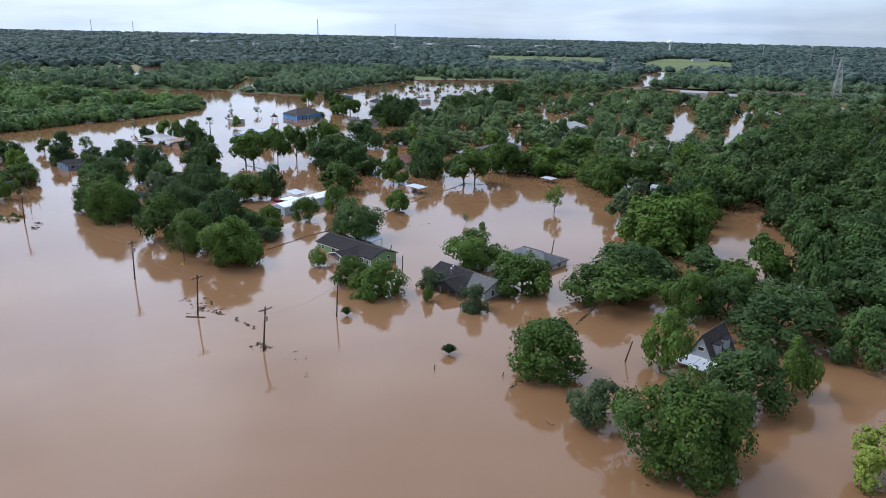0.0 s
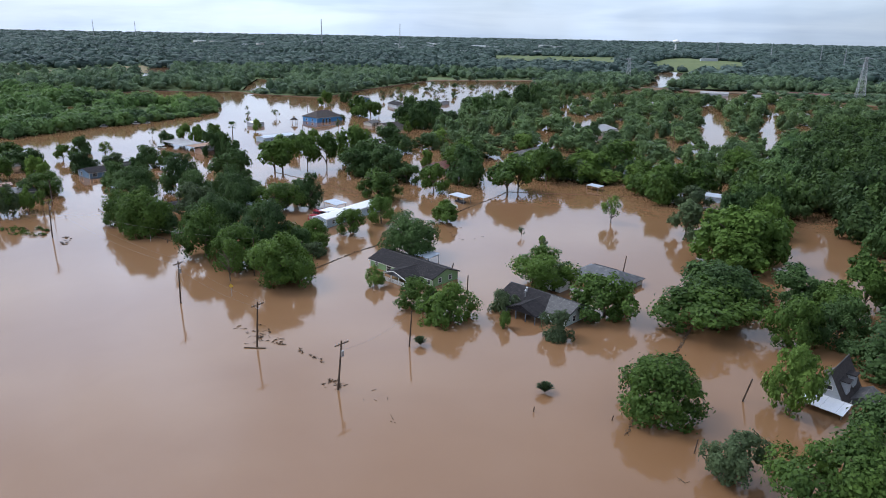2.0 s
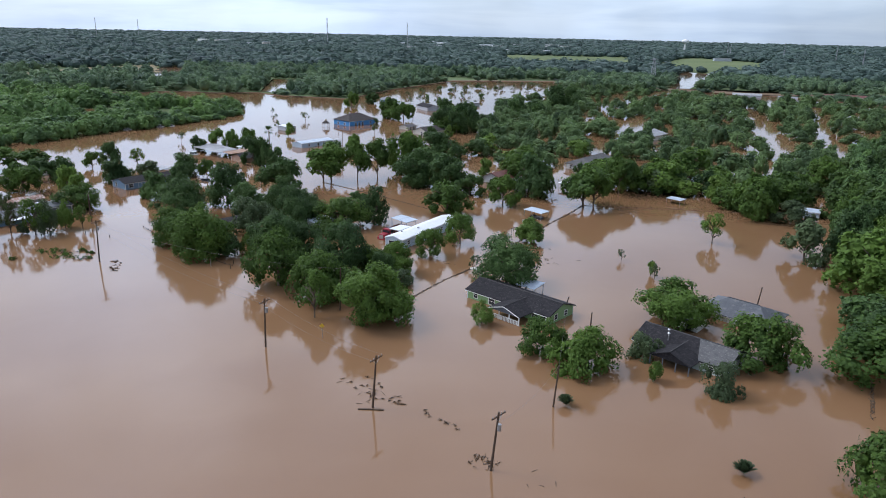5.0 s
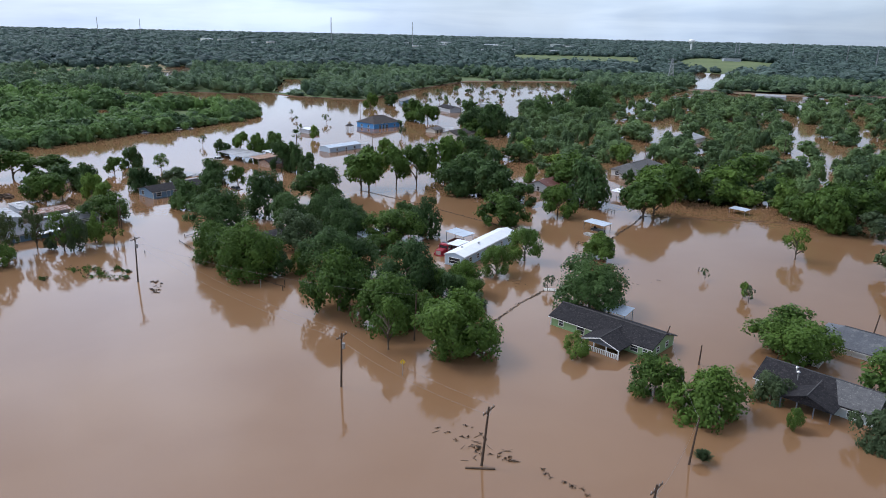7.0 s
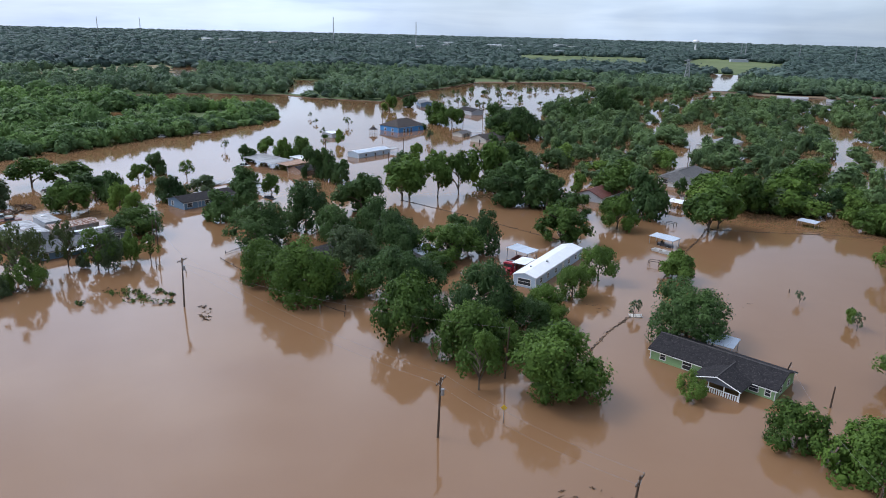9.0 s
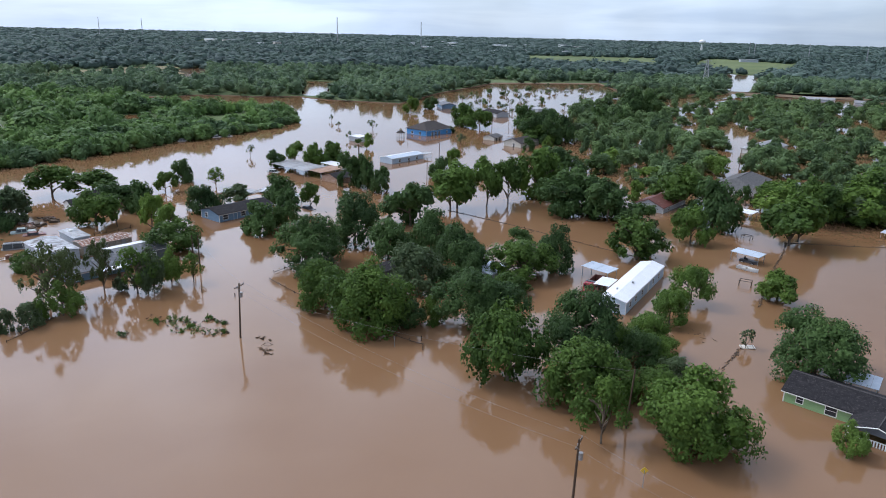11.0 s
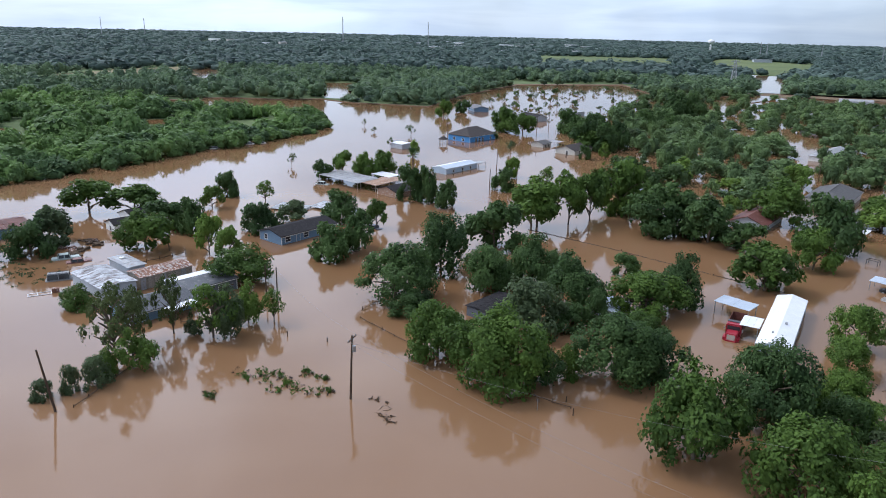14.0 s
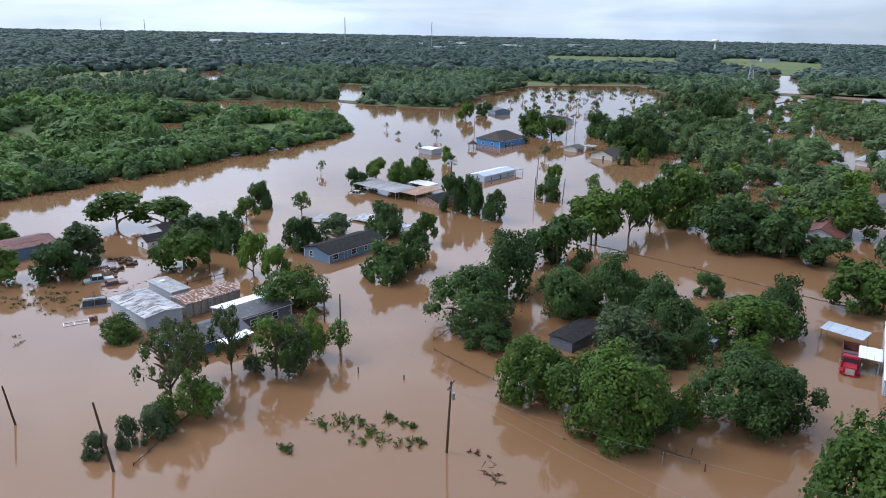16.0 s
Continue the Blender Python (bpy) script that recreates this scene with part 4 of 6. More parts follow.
def car(name, label, x, y, yaw, paint, L=4.8, W=1.8, top=1.15, cabin=(-1.3, 1.1), sunk=0.15, boxy=False):
    """A car seen from above, half under water: lower body, glazed cabin, roof, wheels, lamps."""
    ob = thing(name, pose(x, y, -sunk, 0, 0, yaw), label, "van" if boxy else "car", "stranded vehicles")
    bm = bmesh.new()
    box(bm, -L / 2, -W / 2, -0.5, L / 2, W / 2, 0.42)
    bmesh.ops.bevel(bm, geom=bm.edges[:], offset=0.14, segments=2, affect="EDGES")
    part("body", bm, paint, ob)
    a, b = cabin
    s = 0.12 if boxy else 0.42
    bm = bmesh.new()
    lo = [bm.verts.new(p) for p in ((a, -W / 2 + 0.06, 0.41), (b, -W / 2 + 0.06, 0.41), (b, W / 2 - 0.06, 0.41), (a, W / 2 - 0.06, 0.41))]
    hi = [bm.verts.new(p) for p in ((a + s, -W / 2 + 0.2, top - 0.06), (b - s, -W / 2 + 0.2, top - 0.06), (b - s, W / 2 - 0.2, top - 0.06), (a + s, W / 2 - 0.2, top - 0.06))]
    bm.faces.new(hi)
    bm.faces.new(lo[::-1])
    for i in range(4):
        bm.faces.new((lo[i], lo[(i + 1) % 4], hi[(i + 1) % 4], hi[i]))
    cab = part("cabin_glass", bm, GLASS, ob)
    bm = bmesh.new()
    box(bm, a + s - 0.04, -W / 2 + 0.17, top - 0.08, b - s + 0.04, W / 2 - 0.17, top)
    bmesh.ops.bevel(bm, geom=bm.edges[:], offset=0.03, segments=1, affect="EDGES")
    part("roof", bm, paint, cab)
    for sy in (-1, 1):
        for px in (a + s * 0.5, (a + b) / 2, b - s * 0.5):
            bm = bmesh.new()
            rod(bm, (px + (0.1 if px > (a + b) / 2 else -0.1 if px < (a + b) / 2 else 0), sy * (W / 2 - 0.06), 0.42), (px, sy * (W / 2 - 0.18), top - 0.07), 0.05, 0.05, 5)
            part("pillar", bm, paint, cab)
        for wx in (-L * 0.3, L * 0.31):
            wheel(ob, wx, sy * (W / 2 - 0.1), -0.45, 0.33, 0.2, sy)
        part("headlight", boxed(L / 2 - 0.03, sy * 0.6 - 0.15, 0.1, L / 2 + 0.03, sy * 0.6 + 0.15, 0.25), CHROME, ob)
    part("bumper", boxed(L / 2 - 0.05, -W / 2 + 0.1, -0.2, L / 2 + 0.09, W / 2 - 0.1, -0.05), CHROME, ob)
    return ob


dump_truck(-163.2, 116.0, -78)

# slate-blue mobile home
house("slate-blue mobile home with charcoal shingle roof and white trim", -257.5, 99.8, 16.0, 7.6, 2.1, 1.0, 93, PAINT_SLATE, SHINGLE_DARK, 0.35, 0.0,
      (("f", -6.2, 0.5, 1.4, 1.1), ("f", -3.3, -0.2, 0.95, 1.8, None, "door", PAINT_SLATE), ("f", -1.0, 0.5, 1.3, 1.1), ("f", 2.6, 0.6, 0.8, 0.9), ("f", 6.0, 0.4, 1.0, 1.2), ("l", -1.6, 0.5, 1.0, 1.1)), None, name="mobile_home", cat="mobile home")
# yard of metal-roofed sheds
def shed_house(label, x0, y0, x1, y1, z, rise, wall, roof, seed, step=1.0, along="x", name="shed", cat="shed"):
    """A walled shed under loose sheets; the ridge runs along x or y."""
    L, W = (x1 - x0, y1 - y0) if along == "x" else (y1 - y0, x1 - x0)
    ob = thing(name, pose((x0 + x1) / 2, (y0 + y1) / 2, 0, 0, 0, 0 if along == "x" else 90), label, cat, "sheds")
    walls_part(ob, L - 0.5, W - 0.5, z, max(rise * 0.9, 0.05), wall, hip=0 if rise > 0.3 else 1)
    panel_roof(ob, -L / 2, -W / 2, L / 2, 0, z + 0.05, rise, roof, step, seed)
    panel_roof(ob, -L / 2, 0, L / 2, W / 2, z + 0.05 + rise, -rise, roof, step, seed + 50)
    return ob


shed_house("long shed with patched white and grey metal roof", -259.5, 50.2, -246.8, 56.8, 2.25, 0.5, PAINT_GREY, METAL_PATCH, 3)
shed_house("flat-roofed pale grey trailer box in the flooded yard", -261.8, 58.0, -253.2, 61.6, 2.75, 0.08, PAINT_GREY, METAL_GREY, 4, 2.2, name="trailer", cat="trailer")
part("roof_unit", boxed(-0.6, -0.5, 2.85, 0.2, 0.3, 3.15), PAINT_WHITE, thing("air_conditioner", pose(-259.0, 59.8, 0), "white air conditioner box on a trailer roof", "air conditioner"))
sr = shed_house("rusty sheet-metal shed with grey plank walls", -253.0, 57.4, -247.6, 68.0, 2.3, 0.45, WOOD_GREY, METAL_RUST, 6, 0.9, "y")
for i in range(7):
    part("plank", boxed(-5.0 + i * 1.3, -2.60, -0.8, -4.1 + i * 1.3, -2.48, 2.1), WOOD_GREY if i % 3 else METAL_GREY, sr)
hd = house("dark slate house with one white metal roof slope", -240.3, 65.2, 10.0, 7.4, 2.3, 0.7, 90, PAINT_DARK, SLATE_GREY, 0.3, 0.0, (("f", 1.8, 0.2, 1.0, 1.3), ("f", -2.2, 0.3, 1.2, 1.0)), None, other=METAL_WHITE)
he = house("low slate-grey house wing with dark roof behind pines", -237.2, 54.4, 11.0, 7.0, 1.9, 1.2, 90, PAINT_SLATE, SLATE_GREY, 0.35, 0.0, (("f", -3.5, 0.3, 0.9, 1.1), ("f", 0.5, 0.3, 0.9, 1.1), ("l", 0.6, 0.3, 0.9, 1.1)), None)
canopy("white porch roof with dropped gutter at the slate house", -232.6, 57.0, 2.6, 5.0, 1.7, 5, METAL_WHITE, 0.2, "porch_roof", "porch roofs")
van = car("van", "old grey van with glazed sides stranded in water", -263.7, 50.0, 66, VAN_GREY, 5.2, 1.9, 1.45, (-2.2, 1.5), 0.15, True)
for sy in (-0.62, 0.62):
    part("roof_rail", boxed(-1.9, sy - 0.03, 1.46, 1.2, sy + 0.03, 1.54), CAR_DARK, van)
for x in (-1.6, -0.6, 0.4):
    part("roof_bar", boxed(x - 0.03, -0.59, 1.46, x + 0.03, 0.59, 1.51), CAR_DARK, van)
part("bonnet", boxed(1.55, -0.78, 0.43, 2.45, 0.78, 0.50), CAR_DARK, van, "dark van bonnet")
car("car", "pale teal old sedan half under water", -275.9, 55.6, 72, CAR_TEAL, 5.2, 1.9, 1.1, (-1.5, 0.9), 0.10)
car("car", "dull maroon old coupe half under water", -272.0, 56.6, 74, CAR_MAROON, 4.7, 1.8, 0.95, (-1.5, 0.9), 0.22)
car("car", "dark car drowned up to its windows", -249.9, 116.3, 5, CAR_DARK, 4.6, 1.8, 1.1, (-1.4, 1.0), 0.30)
tr = thing("boat_trailer", pose(-258.0, 45.0, -0.05, 0, 0, 72), "small white metal boat trailer frame in floodwater", "trailer")
for s in (-0.7, 0.7):
    part("rail", boxed(-2.6, s - 0.06, 0, 1.2, s + 0.06, 0.14), PAINT_WHITE, tr)
for x in (-2.5, -1.0, 1.1):
    part("crossbar", boxed(x - 0.06, -0.64, 0, x + 0.06, 0.64, 0.13), PAINT_WHITE, tr)
part("winch", boxed(1.2, -0.35, 0, 2.4, 0.45, 0.8), METAL_RUST, tr)
shed_house("long barn with rust-red metal roof", -308.0, 42.5, -298.8, 57.5, 2.2, 0.9, PAINT_SLATE, METAL_RED, 9, 1.0, "y", "barn", "barn")
house("small white cottage with dark roof in floodwater", -289.6, 73.6, 5.6, 4.4, 1.9, 0.9, 90, PAINT_WHITE, SHINGLE_DARK, 0.25, 0, (("l", 0.0, 0.2, 0.8, 1.1), ("f", -1.4, -0.3, 0.8, 1.5, None, "door", PAINT_GREY)))
house("long white house with dark roof behind trees", -294.6, 82.0, 11.0, 6.0, 2.2, 1.1, 95, PAINT_WHITE, SHINGLE_DARK, 0.3)
shed_house("dark flat-roofed shed hidden between trees", -199.0, 90.0, -194.5, 99.5, 1.7, 0.25, PAINT_DARK, SHINGLE_DARK, 23, 1.2, "y")
shed_house("small white metal-roofed shed among trees", -185.5, 105.5, -179.5, 112.0, 1.5, 0.25, PAINT_GREY, METAL_BLUE, 24, 1.3, "y")
canopy("sunken pale metal roof barely above the water", -279.0, 113.5, 9.0, 6.0, 0.45, 20, METAL_GREY, 0.3, "sunken_roof", "sunken roofs")
canopy("sunken patched metal roof barely above the water", -273.5, 121.0, 7.0, 6.0, 0.6, 10, METAL_PATCH, 0.3, "sunken_roof", "sunken roofs")
canopy("white carport roof behind the slate-blue home", -259.6, 118.0, 5.0, 4.0, 1.8, 5, METAL_WHITE, 0.2)
# open-sided flat-roofed building
canopy("wide flat grey metal roof on posts over floodwater", -293.0, 145.6, 18.0, 9.0, 2.2, 0, METAL_GREY, 0.3, "pavilion", "pavilions")
canopy("tan rusted flat roof on posts over floodwater", -281.6, 149.0, 7.0, 12.0, 2.2, 0, ROOF_TAN, 0.3, "pavilion", "pavilions")
canopy("white flat metal roof behind the tan one", -287.0, 155.5, 8.0, 4.5, 2.4, 0, METAL_WHITE, 0.2, "pavilion", "pavilions")
house("tan house with charcoal gabled roof beside open pavilion", -272.6, 148.2, 12.0, 7.6, 1.8, 1.1, 90, ROOF_TAN, SHINGLE_DARK, 0.3)
car("car", "pale blue car drowned beside the pavilion", -297.6, 139.0, 20, CAR_TEAL, 4.6, 1.8, 1.1, (-1.4, 1.0), 0.25)
house("pale blue mobile home with light metal roof", -285.4, 186.8, 17.0, 6.0, 1.9, 0.6, 92, PAINT_PALEBLUE, METAL_BLUE, 0.15, 0, (("f", -4.5, 0.3, 0.9, 0.9), ("f", 0.4, -0.5, 0.9, 1.7), ("f", 4.8, 0.3, 0.9, 0.9)), None, other=METAL_WHITE, name="mobile_home", cat="mobile home")
canopy("small dark deck roof at the end of a trailer", -284.0, 197.8, 3.5, 4.5, 1.6, 0, METAL_GREY, 0.1, "porch_roof", "porch roofs")
# bright blue house
hb = house("bright blue house with brown hipped roof in floodwater", -328.0, 247.0, 17.5, 12.4, 2.7, 2.8, 90, PAINT_BLUE, SHINGLE_BROWN, 0.35, 5.5,
           (("f", -4.6, 0.0, 1.2, 1.5, None, "window"), ("f", -2.3, 0.0, 1.2, 1.5, None, "window"), ("f", 0.0, 0.0, 1.2, 1.5), ("f", 5.4, 0.4, 0.9, 1.0), ("l", -2.6, 0.4, 1.2, 1.1), ("l", 2.4, 0.4, 1.2, 1.1)), RIDGE_CAP)
gz = thing("gazebo", pose(-327.6, 227.8, 0), "small wooden gazebo with a cupola roof", "gazebo")
for i in range(6):
    a = i * math.tau / 6
    bm = bmesh.new()
    rod(bm, (1.7 * math.cos(a), 1.7 * math.sin(a), -1), (1.7 * math.cos(a), 1.7 * math.sin(a), 1.9), 0.09)
    part("post", bm, WOOD_GREY, gz)
bm = bmesh.new()
rod(bm, (0, 0, 1.9), (0, 0, 2.9), 2.3, 0.7, 6)
part("roof", bm, SHINGLE_BROWN, gz)
bm = bmesh.new()
rod(bm, (0, 0, 2.9), (0, 0, 3.3), 0.6, 0.6, 6)
rod(bm, (0, 0, 3.3), (0, 0, 4.0), 0.9, 0.05, 6)
part("cupola", bm, WOOD_GREY, gz)
shed_house("white flat-topped storage shed in open floodwater", -335.0, 203.6, -328.0, 210.0, 1.9, 0.2, PAINT_GREY, METAL_WHITE, 13)
house("small cream house with grey roof in open water", -296.4, 254.6, 6.5, 5.5, 1.6, 0.9, 95, PAINT_CREAM, SHINGLE_GREY, 0.4, 0, (("f", -1.2, 0.0, 1.0, 1.2), ("f", 1.4, 0.0, 1.0, 1.2)))
canopy("low dark metal carport in open water", -293.6, 262.6, 4.5, 4.0, 1.5, 0, METAL_GREY, 0.1)
house("pale grey gabled house with brown roof in water", -278.5, 251.6, 14.0, 8.5, 1.9, 1.6, 93, PAINT_CREAM, SHINGLE_BROWN, 0.4, 0, (("l", 0.8, 0.0, 0.9, 1.4), ("f", -3.0, 0.3, 1.0, 1.0)))
house("long dark-roofed house beyond trees in water", -352.5, 328.4, 15.0, 8.0, 2.2, 1.4, -20, PAINT_GREY, SHINGLE_DARK, 0.4, 0)
house("grey-green metal-roofed house in open water", -400.0, 339.6, 14.0, 9.0, 2.2, 1.1, -35, PAINT_SLATE, SLATE_GREY, 0.4, 0)
shed_house("flat pale grey shed in far shallow water", -357.0, 362.0, -346.0, 372.0, 2.0, 0.2, PAINT_GREY, METAL_GREY, 17, 2.0)
house("grey house with red oxide metal roof slope", -185.6, 190.0, 16.0, 8.6, 1.7, 1.8, 93, PAINT_GREY, METAL_RED, 0.3, 0, (("l", 0.0, 0.2, 1.0, 1.3), ("f", -4.0, 0.3, 1.0, 1.0)), None)
house("white house with grey shingle roof and arched window", -178.4, 234.0, 20.0, 11.0, 2.3, 2.0, 93, PAINT_WHITE, SHINGLE_GREY, 0.5, 3.0, (("l", -3.0, 0.2, 1.8, 1.3), ("l", 2.0, 0.1, 1.0, 1.5), ("f", -4.0, 0.3, 1.4, 1.0)), RIDGE_CAP)
house("white front wing with grey gable roof", -175.0, 223.5, 7.0, 6.0, 1.9, 1.5, 3, PAINT_WHITE, SHINGLE_GREY, 0.4, 0, (("f", 0.0, 0.1, 1.8, 1.3),))
house("pale house with wide light grey roof among trees", -200.0, 318.0, 24.0, 11.0, 2.2, 2.0, 90, PAINT_WHITE, METAL_GREY, 0.4, 3.0)
canopy("white metal canopy above flooded yard", -163.2, 193.8, 5.2, 4.0, 2.0, -3, METAL_WHITE, 0.2)
canopy("pale metal canopy with gear beneath in water", -148.9, 155.8, 6.4, 3.4, 2.0, -6, METAL_BLUE, 0.2)
canopy("white metal canopy near the field edge", -136.2, 239.0, 5.4, 4.2, 2.0, -4, METAL_WHITE, 0.2)
canopy("grey metal canopy on thin posts in the flooded yard", -168.0, 176.0, 6.0, 4.5, 1.6, 0, SLATE_GREY, 0.2)
mc = thing("machine", pose(-148.4, 155.4, 0, 0, 0, -6), "dark farm machine half under water below a canopy", "machine")
bm = bmesh.new()
box(bm, -1.9, -0.6, -0.4, 1.9, 0.6, 0.55)
bmesh.ops.bevel(bm, geom=bm.edges[:], offset=0.10, segments=2, affect="EDGES")
part("body", bm, CAR_DARK, mc)
part("seat", boxed(-0.9, -0.3, 0.55, -0.3, 0.3, 0.72), RUBBER, mc)
part("backrest", boxed(-1.0, -0.3, 0.60, -0.9, 0.3, 1.10), RUBBER, mc)
for sx in (-1.1, 1.1):
    for sy in (-0.75, 0.75):
        wheel(mc, sx, sy, -0.1, 0.5, 0.26, 1 if sy > 0 else -1)
bt = thing("boat", pose(-146.7, 149.9, 0.05, 0, 0, -8), "small white fishing boat floating on the flood", "boat")
bm = bmesh.new()
rings = []
for x, w, z in ((-2.2, 0.75, 0.0), (0.0, 0.85, 0.0), (1.4, 0.6, 0.05), (2.3, 0.08, 0.2)):
    rings.append([bm.verts.new((x, -w, 0.45 + z)), bm.verts.new((x, -w * 0.7, -0.2)), bm.verts.new((x, w * 0.7, -0.2)), bm.verts.new((x, w, 0.45 + z))])
for a, b in zip(rings, rings[1:]):
    for i in range(3):
        bm.faces.new((a[i], a[i + 1], b[i + 1], b[i]))
bm.faces.new(rings[0])
ret = bmesh.ops.solidify(bm, geom=bm.faces[:], thickness=0.05)
part("hull", bm, PAINT_WHITE, bt)
part("bench", boxed(-0.6, -0.75, 0.2, -0.2, 0.75, 0.26), WOOD_GREY, bt)
for lx, ly, L, W, yaw in ((-228, 437, 12, 7, 20), (-211, 449, 14, 7, 95), (-150, 480, 16, 8, 100), (-250, 470, 16, 8, 60), (-198, 576, 20, 8, 15), (-230, 400, 14, 8, 90), (-258, 610, 22, 8, 20), (-225, 606, 14, 8, 15)):
    house("far pale house among flooded trees", lx, ly, L, W, 2.0, 1.2, yaw, PAINT_GREY, METAL_GREY, 0.3)


house("long dark red-brown barn on the brown strip", -196, 652, 32, 10, 2.6, 1.6, 20, METAL_RED, METAL_RED, 0.4, name="barn", cat="barn")
house("small pale blue shed beside the flooded lane", -96.0, 213.0, 4.5, 3.6, 1.9, 0.6, 10, PAINT_PALEBLUE, METAL_BLUE, 0.2, name="shed", cat="shed", group="sheds")
canopy("low pale metal roof at the edge of the flooded yard", -130.0, 200.5, 5.0, 3.0, 1.4, -8, METAL_BLUE, 0.2)


# ---- poles, wires, posts ----
def utility_pole(x, y, h, lean=(0, 0), arm=True, name="utility_pole", r=0.15, can=False, turn=0.0):
    ob = thing(name, pose(x, y, 0, 0, 0, turn), "dark wooden utility pole with crossarm in floodwater" if arm else "bare dark wooden pole standing in floodwater", "utility pole", "utility poles")
    bm = bmesh.new()
    rod(bm, (-lean[0] * 0.2, -lean[1] * 0.2, -1.6), (lean[0], lean[1], h), r * 1.1, r * 0.75, 10)
    part("pole", bm, POLE_WOOD, ob)
    if arm:
        bm = bmesh.new()
        box(bm, lean[0] - 0.06, lean[1] - 1.2, h - 0.55, lean[0] + 0.06, lean[1] + 1.2, h - 0.42)
        part("crossarm", bm, POLE_WOOD, ob)
        for s in (-1.1, -0.5, 0.5, 1.1):
            bm = bmesh.new()
            rod(bm, (lean[0], lean[1] + s, h - 0.42), (lean[0], lean[1] + s, h - 0.2), 0.05, 0.035, 8)
            part("insulator", bm, STEEL, ob)
        bm = bmesh.new()
        rod(bm, (lean[0], lean[1] - 0.7, h - 0.5), (lean[0], lean[1], h - 1.2), 0.03)
        rod(bm, (lean[0], lean[1] + 0.7, h - 0.5), (lean[0], lean[1], h - 1.2), 0.03)
        part("brace", bm, STEEL, ob)
    if can:
        bm = bmesh.new()
        rod(bm, (lean[0] * 0.8 + 0.32, lean[1] * 0.8, h - 2.2), (lean[0] * 0.8 + 0.32, lean[1] * 0.8, h - 1.4), 0.22, 0.22, 14)
        part("transformer", bm, STEEL, ob)
    return ob


LINE = ((-85.6, 57.0, 7.4, (0.3, 0.6)), (-105.7, 57.2, 7.6, (0.5, 0.2)), (-131.4, 58.1, 8.0, (0.1, 0.2)), (-191.1, 57.9, 9.0, (0.3, 0.1)), (-214.7, 30.6, 8.4, (-1.0, -0.4)))
for i, (px, py, ph, pl) in enumerate(LINE):
    utility_pole(px, py, ph, pl, i != 4, can=i in (0, 2, 3), turn=8.0 * i)
for px, py, ph, pl in ((-88.6, 74.1, 6.2, (0.4, 0.1)), (-105.9, 102.6, 3.4, (0.9, 0.6)), (-98.6, 100.1, 3.2, (0.1, 0)), (-43.3, 93.8, 3.6, (0.9, 0.3)), (-232.3, 26.9, 5.2, (-0.4, -0.6)),
                       (-220.8, 58.9, 8.0, (-0.2, 0)), (-223.4, 69.7, 7.4, (0, 0)), (-230.4, 72.2, 5.5, (0, 0)), (-266.0, 72.7, 3.6, (-0.4, 0)), (-134.9, 76.0, 8.0, (0.3, 0.1)), (-249.1, 172.2, 7.0, (0.4, 0.1)),
                       (-90.5, 110.0, 5.5, (0.5, 0.5)), (-82.0, 131.0, 4.0, (0.4, 0.3)), (-257.0, 170.0, 6.5, (0, 0)), (-270.0, 190.0, 8.0, (0.2, 0)), (-232.0, 195.0, 8.0, (0.5, 0.1)), (-313.0, 275.0, 9.0, (0.2, 0)), (-345.0, 250.0, 9.0, (0, 0)),
                       (-335.0, 318.0, 9.0, (0.2, 0)), (-214.0, 250.0, 8.0, (0, 0)), (-190.0, 262.0, 8.0, (0, 0)), (-150.0, 300.0, 9.0, (0, 0)), (-166.0, 215.0, 7.5, (0.2, 0))):
    utility_pole(px, py, ph, pl, abs(px + 220.8) < 0.1 or abs(px + 191) < 0.1, r=0.13)


def wire(a, b, sag=0.8, r=0.011):
    bm = bmesh.new()
    a, b = Vector(a), Vector(b)
    last = None
    for i in range(13):
        f = i / 12
        p = a.lerp(b, f) - Vector((0, 0, sag * 4 * f * (1 - f)))
        if last is not None:
            rod(bm, last, p, r, r, 4)
        last = p
    return tagged(part("power_line", bm, WIRE), "thin sagging power line between wooden poles", "power line", "power lines")


for (ax, ay, ah, al), (bx, by, bh, bl) in zip(LINE[1:4], LINE[2:4]):
    for s in (-1.1, 1.1):
        wire((ax + al[0], ay + al[1] + s, ah - 0.2), (bx + bl[0], by + bl[1] + s, bh - 0.2), 0.9 if bx > -150 else 1.6)
wire((-190.8, 58.0, 8.0), (-134.6, 76.1, 7.8), 1.5)
wire((-190.8, 58.9, 8.8), (-223.6, 69.7, 7.2), 1.0)
wire((-85.3, 57.6, 6.0), (-88.2, 74.2, 6.1), 0.9)
wire((-88.2, 74.2, 6.1), (-105.2, 103.0, 3.3), 1.1)


